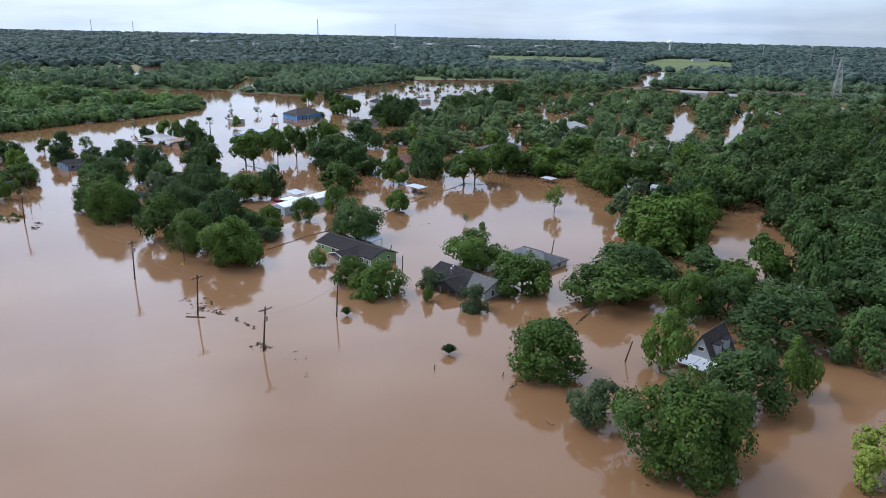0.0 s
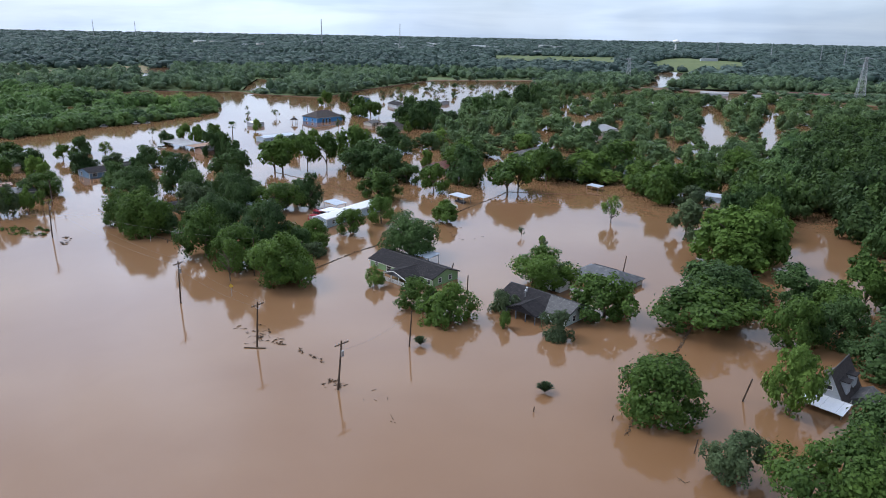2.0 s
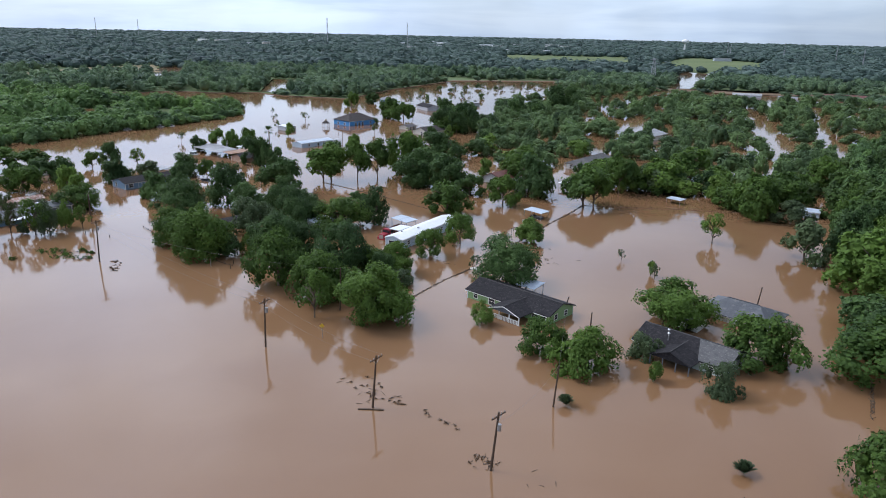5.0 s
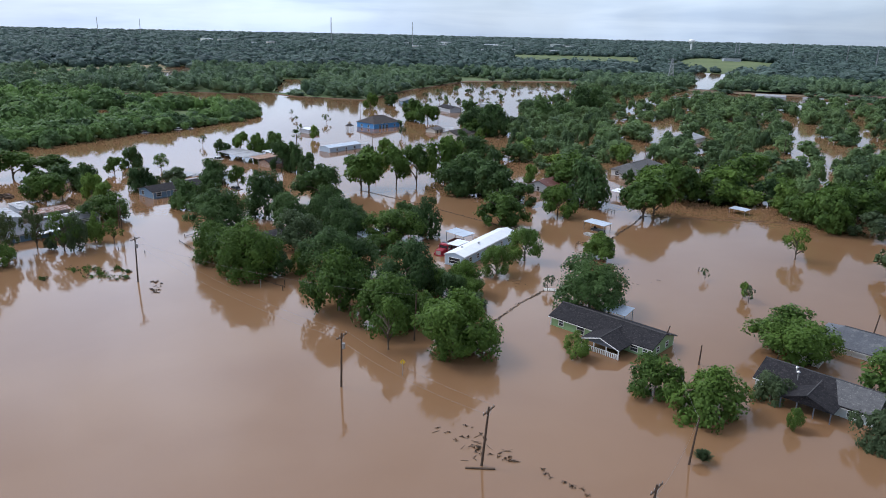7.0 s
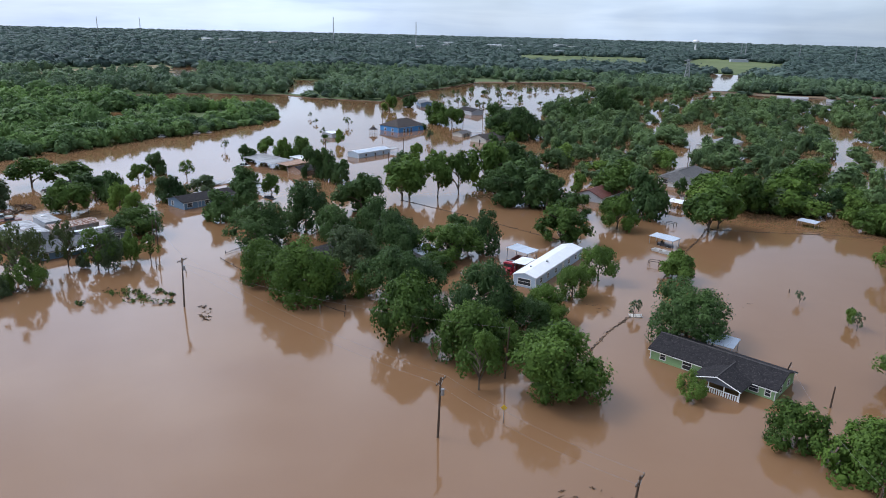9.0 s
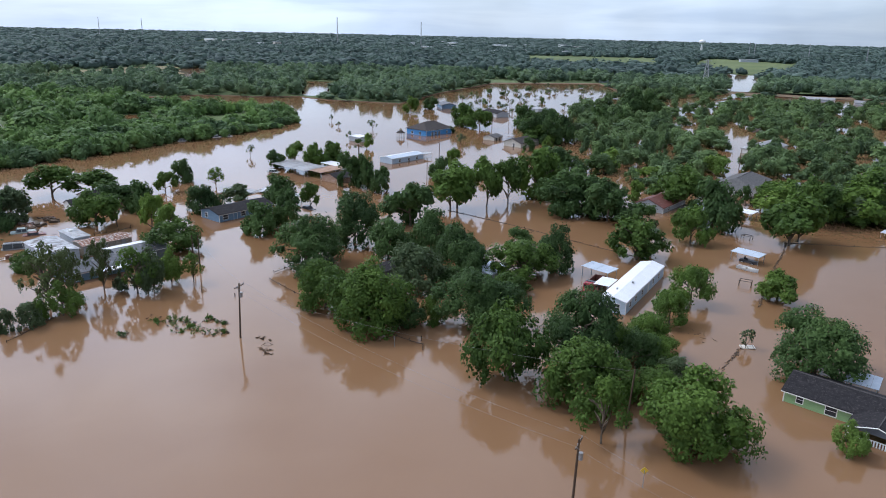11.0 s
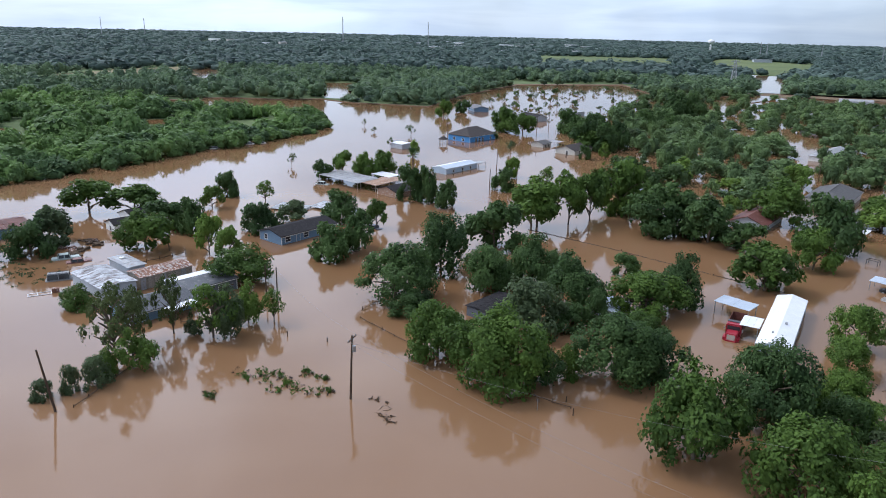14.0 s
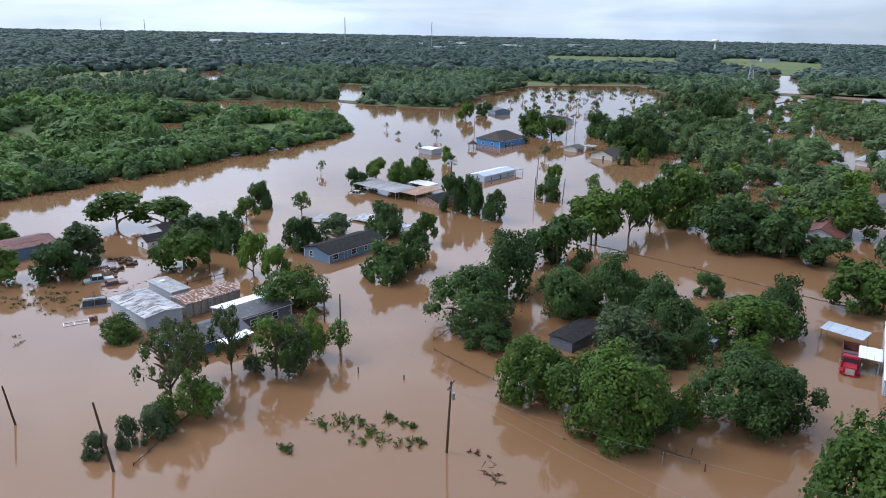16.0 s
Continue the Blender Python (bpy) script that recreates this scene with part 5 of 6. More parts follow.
def lattice_tower(name, label, cat, x, y, h, base, top, levels, r=0.14, arms=(), yaw=0.0, group="pylons"):
    """Four legs tied by cross-braces, with arms where it carries lines."""
    ob = thing(name, pose(x, y, 0, 0, 0, yaw), label, cat, group)
    def corner(i, z):
        w = base + (top - base) * z / h
        return Vector(((-1, 1, 1, -1)[i] * w, (-1, -1, 1, 1)[i] * w, z))
    for i in range(4):
        bm = bmesh.new()
        rod(bm, corner(i, -0.5), corner(i, h), r * 1.5, r, 5)
        part("leg", bm, STEEL, ob)
    for k in range(levels):
        z0, z1 = h * k / levels, h * (k + 1) / levels
        bm = bmesh.new()
        for i in range(4):
            j = (i + 1) % 4
            rod(bm, corner(i, z0), corner(j, z1), r * 0.7, r * 0.7, 4)
            rod(bm, corner(j, z0), corner(i, z1), r * 0.7, r * 0.7, 4)
            rod(bm, corner(i, z1), corner(j, z1), r * 0.7, r * 0.7, 4)
        part("brace", bm, STEEL, ob)
    for z, w in arms:
        bm = bmesh.new()
        rod(bm, (-w, 0, z), (w, 0, z), r, r, 4)
        rod(bm, (-w, 0, z), (0, 0, z + 1.4), r * 0.7, r * 0.7, 4)
        rod(bm, (w, 0, z), (0, 0, z + 1.4), r * 0.7, r * 0.7, 4)
        part("crossarm", bm, STEEL, ob)
    return ob


lattice_tower("pylon", "grey steel lattice power pylon among trees", "pylon", -374.6, 675.4, 25, 3.0, 0.7, 6, 0.17, ((20, 5), (24, 4)), 30)
lattice_tower("pylon", "grey steel lattice power pylon among trees", "pylon", -160.0, 663.0, 34, 3.4, 0.7, 7, 0.17, ((27, 6), (33, 5)), 30)
lattice_tower("radio_mast", "tall thin steel radio mast on the horizon", "mast", -1627, 1278, 72, 1.1, 0.6, 16, 0.2, (), 0, "radio masts")
lattice_tower("radio_mast", "tall thin steel radio mast on the horizon", "mast", -1304, 1261, 62, 0.9, 0.5, 14, 0.15, (), 0, "radio masts")
for mx, my, mh in ((-2550, 1050, 62), (-2480, 1160, 60), (-560, 1650, 34), (-420, 1500, 34), (-700, 1700, 34), (-330, 1300, 32), (-640, 1560, 32)):
    lattice_tower("radio_mast", "thin steel line tower far across the fields", "mast", mx, my, mh, 0.8, 0.4, 8, 0.2, (), 0, "far towers")
wt = thing("water_tower", pose(-905, 1925, 0), "white water tower standing beyond far woods", "water tower")
bm = bmesh.new()
rod(bm, (0, 0, 0), (0, 0, 26), 3.0, 2.0, 14)
part("shaft", bm, PAINT_WHITE, wt)
bm = bmesh.new()
bmesh.ops.create_uvsphere(bm, u_segments=20, v_segments=12, radius=9, matrix=Matrix.Translation((0, 0, 31)) @ Matrix.Diagonal((1, 1, 0.62, 1)))
part("tank", bm, PAINT_WHITE, wt)
town_rng = random.Random(8)
for i in range(24):
    a, d = town_rng.uniform(2.1, 2.62), town_rng.uniform(1500, 2600)
    w, l2, hh = town_rng.uniform(10, 20), town_rng.uniform(14, 40), town_rng.uniform(7, 12)
    ob = thing("warehouse", pose(-75 + d * math.cos(a), 5 + d * math.sin(a), 0, 0, 0, town_rng.uniform(0, 90)), "pale flat-roofed building in the distant town", "building", "distant town buildings")
    part("wall", boxed(-l2 / 2, -w / 2, 0, l2 / 2, w / 2, hh), PAINT_WHITE if i % 3 else PAINT_CREAM, ob)
    part("roof", boxed(-l2 / 2 - 0.4, -w / 2 - 0.4, hh, l2 / 2 + 0.4, w / 2 + 0.4, hh + 0.6), METAL_WHITE if i % 2 else METAL_GREY, ob)
ob = thing("warehouse", pose(-600, 1420, 0, 0, 0, 35), "long white building by the far field", "building", "distant town buildings")
part("wall", boxed(-16, -6, 0, 16, 6, 5), PAINT_GREY, ob)
part("roof", boxed(-16.4, -6.4, 5, 16.4, 6.4, 5.5), METAL_GREY, ob)
house("white and blue gabled house on the far shore", -462, 640, 9, 6, 3, 2, 40, PAINT_GREY, METAL_BLUE, 0.4)
house("pale house on the far wooded shore", -560, 300, 14, 8, 3, 2, 10, PAINT_WHITE, METAL_GREY, 0.4)


def fence(pts, label, gap=2.6, rail=True, h=0.55, twigs=0, seed=2):
    """Half-drowned fence: post tops and rails along a line, with drift caught on it."""
    rng = random.Random(seed)
    ob = thing("fence", pose(pts[0][0], pts[0][1], 0), label, "fence", "drowned fences")
    o = Vector((pts[0][0], pts[0][1], 0))
    for (ax, ay), (bx, by) in zip(pts, pts[1:]):
        a, b = Vector((ax, ay, 0)) - o, Vector((bx, by, 0)) - o
        n = max(1, int((b - a).length / gap))
        for i in range(n + 1):
            p = a.lerp(b, i / n)
            bm = bmesh.new()
            rod(bm, p - Vector((0, 0, 0.8)), p + Vector((rng.uniform(-0.1, 0.1), rng.uniform(-0.1, 0.1), h * rng.uniform(0.6, 1.1))), 0.07, 0.06)
            part("post", bm, POLE_WOOD, ob)
            if rail and i < n:
                q = a.lerp(b, (i + 1) / n)
                bm = bmesh.new()
                rod(bm, p + Vector((0, 0, h * 0.35 + rng.uniform(-0.1, 0.1))), q + Vector((0, 0, h * 0.35 + rng.uniform(-0.1, 0.1))), 0.06, 0.06)
                part("rail", bm, POLE_WOOD, ob)
        if twigs:
            bm = bmesh.new()
            for _ in range(int((b - a).length * twigs * 0.75)):
                f = min(1.0, max(0.0, rng.random()))
                p = a.lerp(b, f) + Vector((rng.gauss(0, 0.12), rng.gauss(0, 0.12), 0.03))
                t = rng.uniform(0, 6.283)
                d = (b - a).normalized() * rng.uniform(0.2, 0.8) + Vector((math.cos(t), math.sin(t), rng.uniform(-0.1, 0.25))) * 0.25
                rod(bm, p - d, p + d, 0.045, 0.025, 4)
            part("driftwood", bm, DEAD_WOOD, ob)
    return ob


fence(((-129.5, 86.0), (-132.6, 100.7), (-133.2, 109.5)), "drowned fence line with dark driftwood caught along it", 3.5, False, 0.35, 7, 3)
fence(((-137.5, 130.0), (-142.4, 151.9), (-145.6, 169.8), (-147.5, 177.0)), "drowned fence line with dark driftwood across the water", 4, False, 0.35, 6, 4)
fence(((-222.4, 142.4), (-209.3, 142.6), (-198.2, 142.7), (-176.9, 141.4), (-163.3, 141.1)), "long drowned fence with drift and branches", 4, False, 0.4, 6, 5)
fence(((-147.5, 177.0), (-135.0, 186.0), (-122.0, 196.0), (-108.0, 205.0)), "drowned fence with drift at the wood's edge", 4, False, 0.4, 5, 6)
fence(((-59.2, 113.4), (-56.4, 101.0)), "drowned fence with dark drift beside a tree", 4, False, 0.3, 7, 7)
fence(((-52.6, 82.0), (-50.7, 75.0)), "drowned fence with dark drift beside a tree", 3, False, 0.3, 7, 8)
fence(((-210.1, 76.6), (-194.9, 74.8)), "dark wooden rail fence rising from floodwater", 2.6, True, 0.7, 0, 9)
fence(((-177.0, 74.9), (-169.1, 75.8)), "dark wooden rail fence rising from floodwater", 2.6, True, 0.5, 0, 10)
fence(((-212.7, 79.3), (-213.8, 85.2)), "dark wooden rail fence rising from floodwater", 2.6, True, 0.7, 0, 11)
fence(((-229.0, 55.0), (-226.0, 59.5)), "pale wooden rail fence beside the slate house", 2.0, True, 1.0, 0, 12)
fence(((-262.0, 63.0), (-262.0, 74.0)), "thin yard fence behind the rusty shed", 2.4, True, 1.1, 0, 13)
fence(((-214.0, 32.5), (-222.5, 47.0)), "dark drowned fence under shrubs", 2.6, True, 0.5, 0, 14)


def post(x, y, h, lean=(0, 0), r=0.09, mat=None, label="short wooden post leaning out of the floodwater"):
    ob = thing("post", pose(x, y, 0), label, "post", "posts in the water")
    bm = bmesh.new()
    rod(bm, (0, 0, -0.8), (lean[0], lean[1], h), r, r * 0.85, 8)
    part("shaft", bm, mat or POLE_WOOD, ob)
    return ob


for px, py, ph, pl in ((-42.7, 76.7, 2.0, (0.3, 0.1)), (-62.4, 71.2, 0.8, (0.1, 0)), (-53.8, 76.5, 0.7, (0.2, 0.2)), (-213.0, 64.0, 0.9, (0, 0)), (-207.0, 67.0, 0.7, (0, 0)), (-117.0, 143.0, 0.9, (0, 0)), (-170.5, 76.8, 0.9, (0.1, 0)), (-168.0, 74.6, 1.0, (0, 0))):
    post(px, py, ph, pl)
sg = post(-127.8, 66.4, 2.2, (0, 0), 0.05, STEEL, "road sign post with yellow diamond plate in floodwater")
part("sign_plate", boxed(-0.3, -0.3, -0.02, 0.3, 0.3, 0.02), SIGN_YELLOW, sg, "yellow diamond road sign").matrix_basis = pose(0, 0, 2.1, 90, 0, 40) @ pose(0, 0, 0, 0, 0, 45)
sg = post(-172.0, 72.5, 1.7, (0, 0), 0.05, STEEL, "small sign post standing in floodwater")
part("sign_plate", boxed(-0.28, -0.02, 1.2, 0.28, 0.02, 1.7), POLE_WOOD, sg)
pk = thing("plank", pose(-105.4, 56.6, 0.03, 0, 0, 40), "dark crossarm floating beside a utility pole", "plank")
part("board", boxed(-1.7, -0.12, -0.06, 1.7, 0.12, 0.1), POLE_WOOD, pk)


fp = thing("panel", pose(-132.7, 110.8, 0.08, 4, -3, 35), "pale loose board floating at the end of a drift line", "board")
part("board", boxed(-1.1, -0.6, -0.05, 1.1, 0.6, 0.06), PAINT_CREAM, fp)
for k in (-0.55, 0.0, 0.55):
    part("batten", boxed(k * 1.6 - 0.05, -0.6, 0.06, k * 1.6 + 0.05, 0.6, 0.11), WOOD_GREY, fp)


# ---- low plants and drift ----
def blade_clump(name, label, x, y, r, h, n, material, seed, flat=False):
    rng = np.random.default_rng(seed)
    vs, qs = [], []
    for i in range(n):
        a = rng.uniform(0, math.tau)
        t = rng.uniform(0.05, 1.0)
        d = np.array((math.cos(a) * math.sin(t), math.sin(a) * math.sin(t), math.cos(t)))
        s = np.array((-math.sin(a), math.cos(a), 0)) * 0.07 * r
        p0 = np.array((x, y, h * 0.15))
        p1 = p0 + d * r * 0.6
        p2 = p0 + d * r - np.array((0, 0, 0.12 * r))
        k = len(vs)
        vs += [p0 - s, p0 + s, p1 + s * 1.2, p1 - s * 1.2, p2 + s * 0.2, p2 - s * 0.2]
        qs += [(k, k + 1, k + 2, k + 3), (k + 3, k + 2, k + 4, k + 5)]
    ob = thing(name, Matrix.Identity(4), label, "shrub", "low shrubs in the water")
    o = new("leaves", quads_mesh("leaves", np.array(vs), np.array(qs), np.zeros((0, 3), int), material))
    o.parent = ob
    return ob


blade_clump("yucca", "spiky grey-green yucca rising from floodwater", -64.3, 76.6, 1.7, 1.2, 150, LEAF_GREY, 1)
blade_clump("yucca", "spiky grey-green yucca rising from floodwater", -87.6, 75.6, 1.6, 1.2, 150, LEAF_GREY, 2)


def palm(x, y, h):
    ob = thing("palm_tree", pose(x, y, 0), "tall fan palm with shaggy crown above other trees", "palm")
    bm = bmesh.new()
    for i in range(5):
        rod(bm, (0.03 * i, 0, -1 + (h + 1) * i / 5), (0.03 * (i + 1), 0, -1 + (h + 1) * (i + 1) / 5), 0.28 - 0.02 * i, 0.26 - 0.02 * i, 8)
    part("trunk", bm, BARK, ob)
    rng = np.random.default_rng(3)
    vs, qs = [], []
    for i in range(34):
        a, t = rng.uniform(0, math.tau), rng.uniform(0.2, 2.2)
        d = np.array((math.cos(a) * math.sin(t), math.sin(a) * math.sin(t), math.cos(t)))
        s = np.array((-math.sin(a), math.cos(a), 0))
        p0 = np.array((0.1, 0, h))
        for f in range(-3, 4):
            e = d * 1.9 + s * f * 0.3
            k = len(vs)
            vs += [p0 + d * 0.7 - s * 0.02, p0 + d * 0.7 + s * 0.02, p0 + e + s * 0.09, p0 + e - s * 0.09]
            qs.append((k, k + 1, k + 2, k + 3))
    o = new("crown", quads_mesh("crown", np.array(vs), np.array(qs), np.zeros((0, 3), int), LEAF_DARK))
    o.parent = ob


palm(-283.0, 163.5, 8.5)


def tuft_field(name, label, spots, n, material, size, seed, spread, leaf=0.16, lean=0.0):
    """Leafy tufts poking out of the water, many in one."""
    rng = np.random.default_rng(seed)
    vs, qs = [], []
    for x, y, sx, sy in spots:
        for _ in range(n):
            cx, cy = x + rng.normal() * sx, y + rng.normal() * sy
            hgt = size * rng.uniform(0.5, 1.6)
            for _ in range(11):
                p = np.array((cx + rng.normal() * spread, cy + rng.normal() * spread, rng.uniform(0.02, hgt)))
                u, v = rng.normal(size=3), rng.normal(size=3) + np.array((0, 0, lean))
                u, v = u / np.linalg.norm(u) * leaf, v / np.linalg.norm(v) * leaf * (1.25 + 0.5 * lean)
                u *= 1.0 / (1.0 + 0.7 * lean)
                k = len(vs)
                vs += [p - u - v, p + u - v * 0.6, p + u * 0.8 + v, p - u + v]
                qs.append((k, k + 1, k + 2, k + 3))
    return tagged(new(name, quads_mesh(name, np.array(vs), np.array(qs), np.zeros((0, 3), int), material)), label, "water plants", kind="stuff")


REEDS = ((-206.1, 52.1, 1.0, 0.5), (-204.9, 54.1, 1.0, 0.5), (-202.7, 55.4, 0.8, 0.5), (-200.5, 54.8, 0.7, 0.4), (-201.0, 58.5, 0.5, 0.3), (-198.0, 58.9, 0.6, 0.3), (-199.9, 52.9, 1.4, 0.5), (-196.6, 55.2, 1.2, 0.5), (-195.2, 57.0, 0.7, 0.4), (-204.7, 45.6, 0.6, 0.3))
tuft_field("reeds", "green leafy weeds poking through the floodwater", REEDS, 9, LEAF_OAK, 0.42, 5, 0.17, 0.12, 0.8)
tuft_field("dry_weeds", "brownish drowned weeds between the green ones", [(x, y, sx * 1.5, sy * 1.5) for x, y, sx, sy in REEDS], 5, DEAD_WOOD, 0.22, 15, 0.14, 0.08, 1.2)
tuft_field("weeds", "low dark weeds and drift in the water", ((-112.0, 60.5, 2.0, 1.0), (-108.0, 60.0, 1.2, 0.6), (-104.5, 60.5, 0.8, 0.4), (-87.0, 57.8, 0.9, 0.5), (-184.6, 57.8, 0.9, 0.3), (-188.5, 60.0, 0.8, 0.4), (-97.0, 61.0, 2.0, 0.3)), 8, DEAD_WOOD, 0.10, 6, 0.16, 0.08)
tuft_field("pond_weeds", "scattered green weeds in shallow littered water", ((-283.0, 39.0, 6.0, 3.0), (-272.0, 46.0, 4.0, 3.0), (-262.0, 30.0, 4.0, 2.5), (-290.0, 34.0, 5.0, 3.0)), 44, LEAF_GREY, 0.18, 7, 0.3, 0.12, 1.0)


def drift(label, spots, seed):
    """Loose floating branches and litter, joined."""
    rng = random.Random(seed)
    bm = bmesh.new()
    for x, y, n, s in spots:
        for _ in range(n):
            px, py, t = x + rng.gauss(0, s), y + rng.gauss(0, s), rng.uniform(0, 6.283)
            L = rng.uniform(0.2, 0.9)
            d = Vector((math.cos(t), math.sin(t), rng.uniform(-0.15, 0.5))) * L
            p = Vector((px, py, 0.03))
            rod(bm, p - d * 0.5, p + d, 0.05, 0.02, 4)
    return tagged(part("driftwood", bm, DEAD_WOOD), label, "driftwood", kind="stuff")


drift("dark floating branches scattered on the floodwater", ((-185.0, 58.0, 10, 0.9), (-87.0, 57.6, 16, 0.7), (-110.0, 60.0, 18, 2.2), (-41.0, 70.0, 5, 0.3), (-204.0, 84.0, 8, 3.0), (-128.0, 128.0, 18, 3.0), (-140.0, 110.0, 8, 1.5),
                                                        (-362.0, 60.0, 8, 2.0), (-268.0, 57.0, 20, 2.0), (-195.0, 141.0, 16, 0.8), (-80.0, 60.0, 4, 1.0), (-74.6, 57.0, 3, 0.3), (-293.0, 266.0, 8, 1.0)), 4)
junk_rng = random.Random(21)
for i in range(9):
    jx, jy = -283 + junk_rng.gauss(0, 3), 61 + junk_rng.gauss(0, 2)
    ob = thing("scrap_pile", pose(jx, jy, 0, 0, 0, junk_rng.uniform(0, 90)), "rusty scrap metal and timber heaped above floodwater", "scrap", "scrap heaps")
    for _ in range(5):
        bm = bmesh.new()
        a, b = junk_rng.uniform(0.4, 1.3), junk_rng.uniform(0.1, 0.5)
        box(bm, -a, -b, -0.2, a, b, junk_rng.uniform(0.05, 0.6), pose(junk_rng.gauss(0, 0.5), junk_rng.gauss(0, 0.5), 0, junk_rng.uniform(-15, 15), junk_rng.uniform(-15, 15), junk_rng.uniform(0, 180)))
        part("scrap", bm, METAL_RUST if i % 2 else DEAD_WOOD, ob)
for fx, fy, L, W, yaw in ((-377.0, 150.0, 4.2, 1.9, 70), (-377.5, 166.0, 3.6, 1.8, 75), (-376.5, 171.0, 3.6, 1.8, 75)):
    car("car", "pale drowned car at the wooded bank", fx, fy, yaw, PAINT_WHITE, L, W, 1.2, (-1.2, 0.9), 0.2)


def frame_stand(x, y, yaw):
    """Drowned timber frame: four posts, top rails and a brace."""
    ob = thing("timber_frame", pose(x, y, 0, 0, 0, yaw), "dark wooden frame standing in the flooded yard", "frame", "timber frames")
    for sx in (-1.1, 1.1):
        for sy in (-0.7, 0.7):
            bm = bmesh.new()
            rod(bm, Vector((sx, sy, -1.0)), Vector((sx, sy, 1.1)), 0.07, 0.06, 6)
            part("post", bm, DEAD_WOOD, ob)
    for a, b in (((-1.2, -0.7), (1.2, -0.7)), ((-1.2, 0.7), (1.2, 0.7)), ((-1.1, -0.8), (-1.1, 0.8)), ((1.1, -0.8), (1.1, 0.8))):
        bm = bmesh.new()
        rod(bm, Vector((*a, 1.05)), Vector((*b, 1.08)), 0.06, 0.06, 6)
        part("rail", bm, DEAD_WOOD, ob)


frame_stand(-143.5, 139.8, 12)
frame_stand(-155.2, 173.2, -8)


def stand(kind, x, y, r, h):
    """Four trees close together that make one broad mass."""
    rng = random.Random(int(abs(x) * 7 + y))
    a0 = rng.uniform(0, 6.283)
    for i in range(4):
        a, d = a0 + i * math.tau / 4 + rng.uniform(-0.35, 0.35), r * rng.uniform(0.45, 0.68)
        plant(kind, x + d * math.cos(a), y + d * math.sin(a), r * rng.uniform(0.38, 0.50), h * rng.uniform(0.68, 1.0))


# ---- trees placed one by one ----
plant("oak", -50.1, 82.3, 5.77, 8.65)
plant("grey", -37.1, 75.2, 3.85, 6.45)
plant("oak", -25.2, 73.4, 7.54, 11.67)
plant("dark", -24.4, 92.2, 5.33, 9.46)
plant("light", -21.1, 101.5, 3.06, 8.64)
plant("yellow", -5.7, 87.0, 4.83, 7.38)
plant("light", -37.5, 95.5, 3.94, 9.89)
plant("oak", -44.4, 118.0, 4.70, 8.71)
plant("oak", -57.5, 115.6, 8.93, 7.63)
plant("dark", -60.0, 126.6, 6.55, 8.40)
plant("oak", -64.2, 158.0, 7.31, 12.88)
plant("oak", -66.3, 149.7, 7.13, 9.75)
plant("grey", -84.5, 167.4, 5.48, 9.64)
plant("dark", -28.7, 119.9, 8.50, 9.40)
plant("dark", -16.6, 120.2, 5.54, 9.58)
plant("dark", -50.0, 138.6, 5.26, 7.58)
plant("oak", -41.3, 135.8, 4.63, 7.26)
plant("tall", -39.7, 144.4, 4.34, 11.10)
plant("dark", -39.1, 124.0, 4.74, 8.35)
plant("dark", -20.6, 139.2, 6.08, 9.12)
plant("dark", -32.3, 146.7, 6.36, 13.82)
plant("dark", -26.8, 141.9, 4.05, 8.24)
plant("oak", -108.9, 205.6, 6.03, 11.26)
plant("oak", -104.3, 217.7, 8.03, 10.43)
plant("grey", -97.4, 200.3, 5.27, 6.78)
plant("thin", -105.0, 166.6, 3.20, 7.46)
plant("dark", -122.3, 108.0, 6.64, 9.72)
plant("light", -113.5, 89.4, 2.29, 4.12)
plant("bush", -99.0, 86.6, 3.91, 5.87)
plant("bush", -90.9, 86.3, 5.03, 7.06)
plant("bush_grey", -86.9, 96.0, 2.54, 4.16)
plant("light", -82.2, 90.7, 1.17, 3.16)
plant("oak", -89.4, 111.6, 7.25, 8.05)
plant("bush", -72.7, 107.3, 6.24, 7.93)
plant("bush_grey", -73.6, 94.2, 2.94, 4.93)
plant("snag", -102.7, 131.8, 1.15, 3.35)
plant("snag", -113.8, 138.5, 0.87, 2.59)
plant("light", -136.3, 136.0, 4.45, 5.25)
plant("oak", -153.0, 75.8, 5.71, 10.69)
plant("dark", -149.3, 88.9, 5.92, 11.16)
plant("oak", -141.9, 76.4, 5.24, 9.64)
plant("oak", -127.2, 76.6, 6.86, 10.00)
plant("thin", -135.4, 70.8, 2.94, 8.73)
plant("oak", -143.3, 97.7, 3.44, 6.65)
plant("oak", -145.6, 110.7, 3.45, 6.33)
plant("oak", -146.9, 122.3, 3.81, 7.55)
plant("oak", -166.4, 139.5, 6.13, 9.43)
plant("light", -137.5, 135.6, 3.47, 5.88)
plant("snag", -132.8, 110.2, 1.35, 3.21)
plant("tall", -223.0, 145.9, 6.27, 12.56)
plant("tall", -218.8, 153.5, 4.35, 13.67)
plant("tall", -217.1, 160.8, 4.16, 13.16)
plant("oak", -215.0, 172.3, 7.64, 14.69)
plant("dark", -200.3, 159.8, 6.59, 9.92)
plant("dark", -197.2, 167.6, 7.59, 11.85)
plant("dark", -187.4, 163.9, 6.84, 11.30)
plant("dark", -179.1, 163.6, 4.75, 6.39)
plant("dark", -228.8, 204.2, 8.77, 10.24)
plant("oak", -163.5, 160.0, 4.67, 8.88)
plant("oak", -182.2, 195.6, 7.51, 11.50)
plant("dark", -165.7, 178.3, 7.13, 12.66)
plant("tall", -146.3, 175.4, 6.98, 11.51)
plant("grey", -143.3, 210.7, 7.04, 9.35)
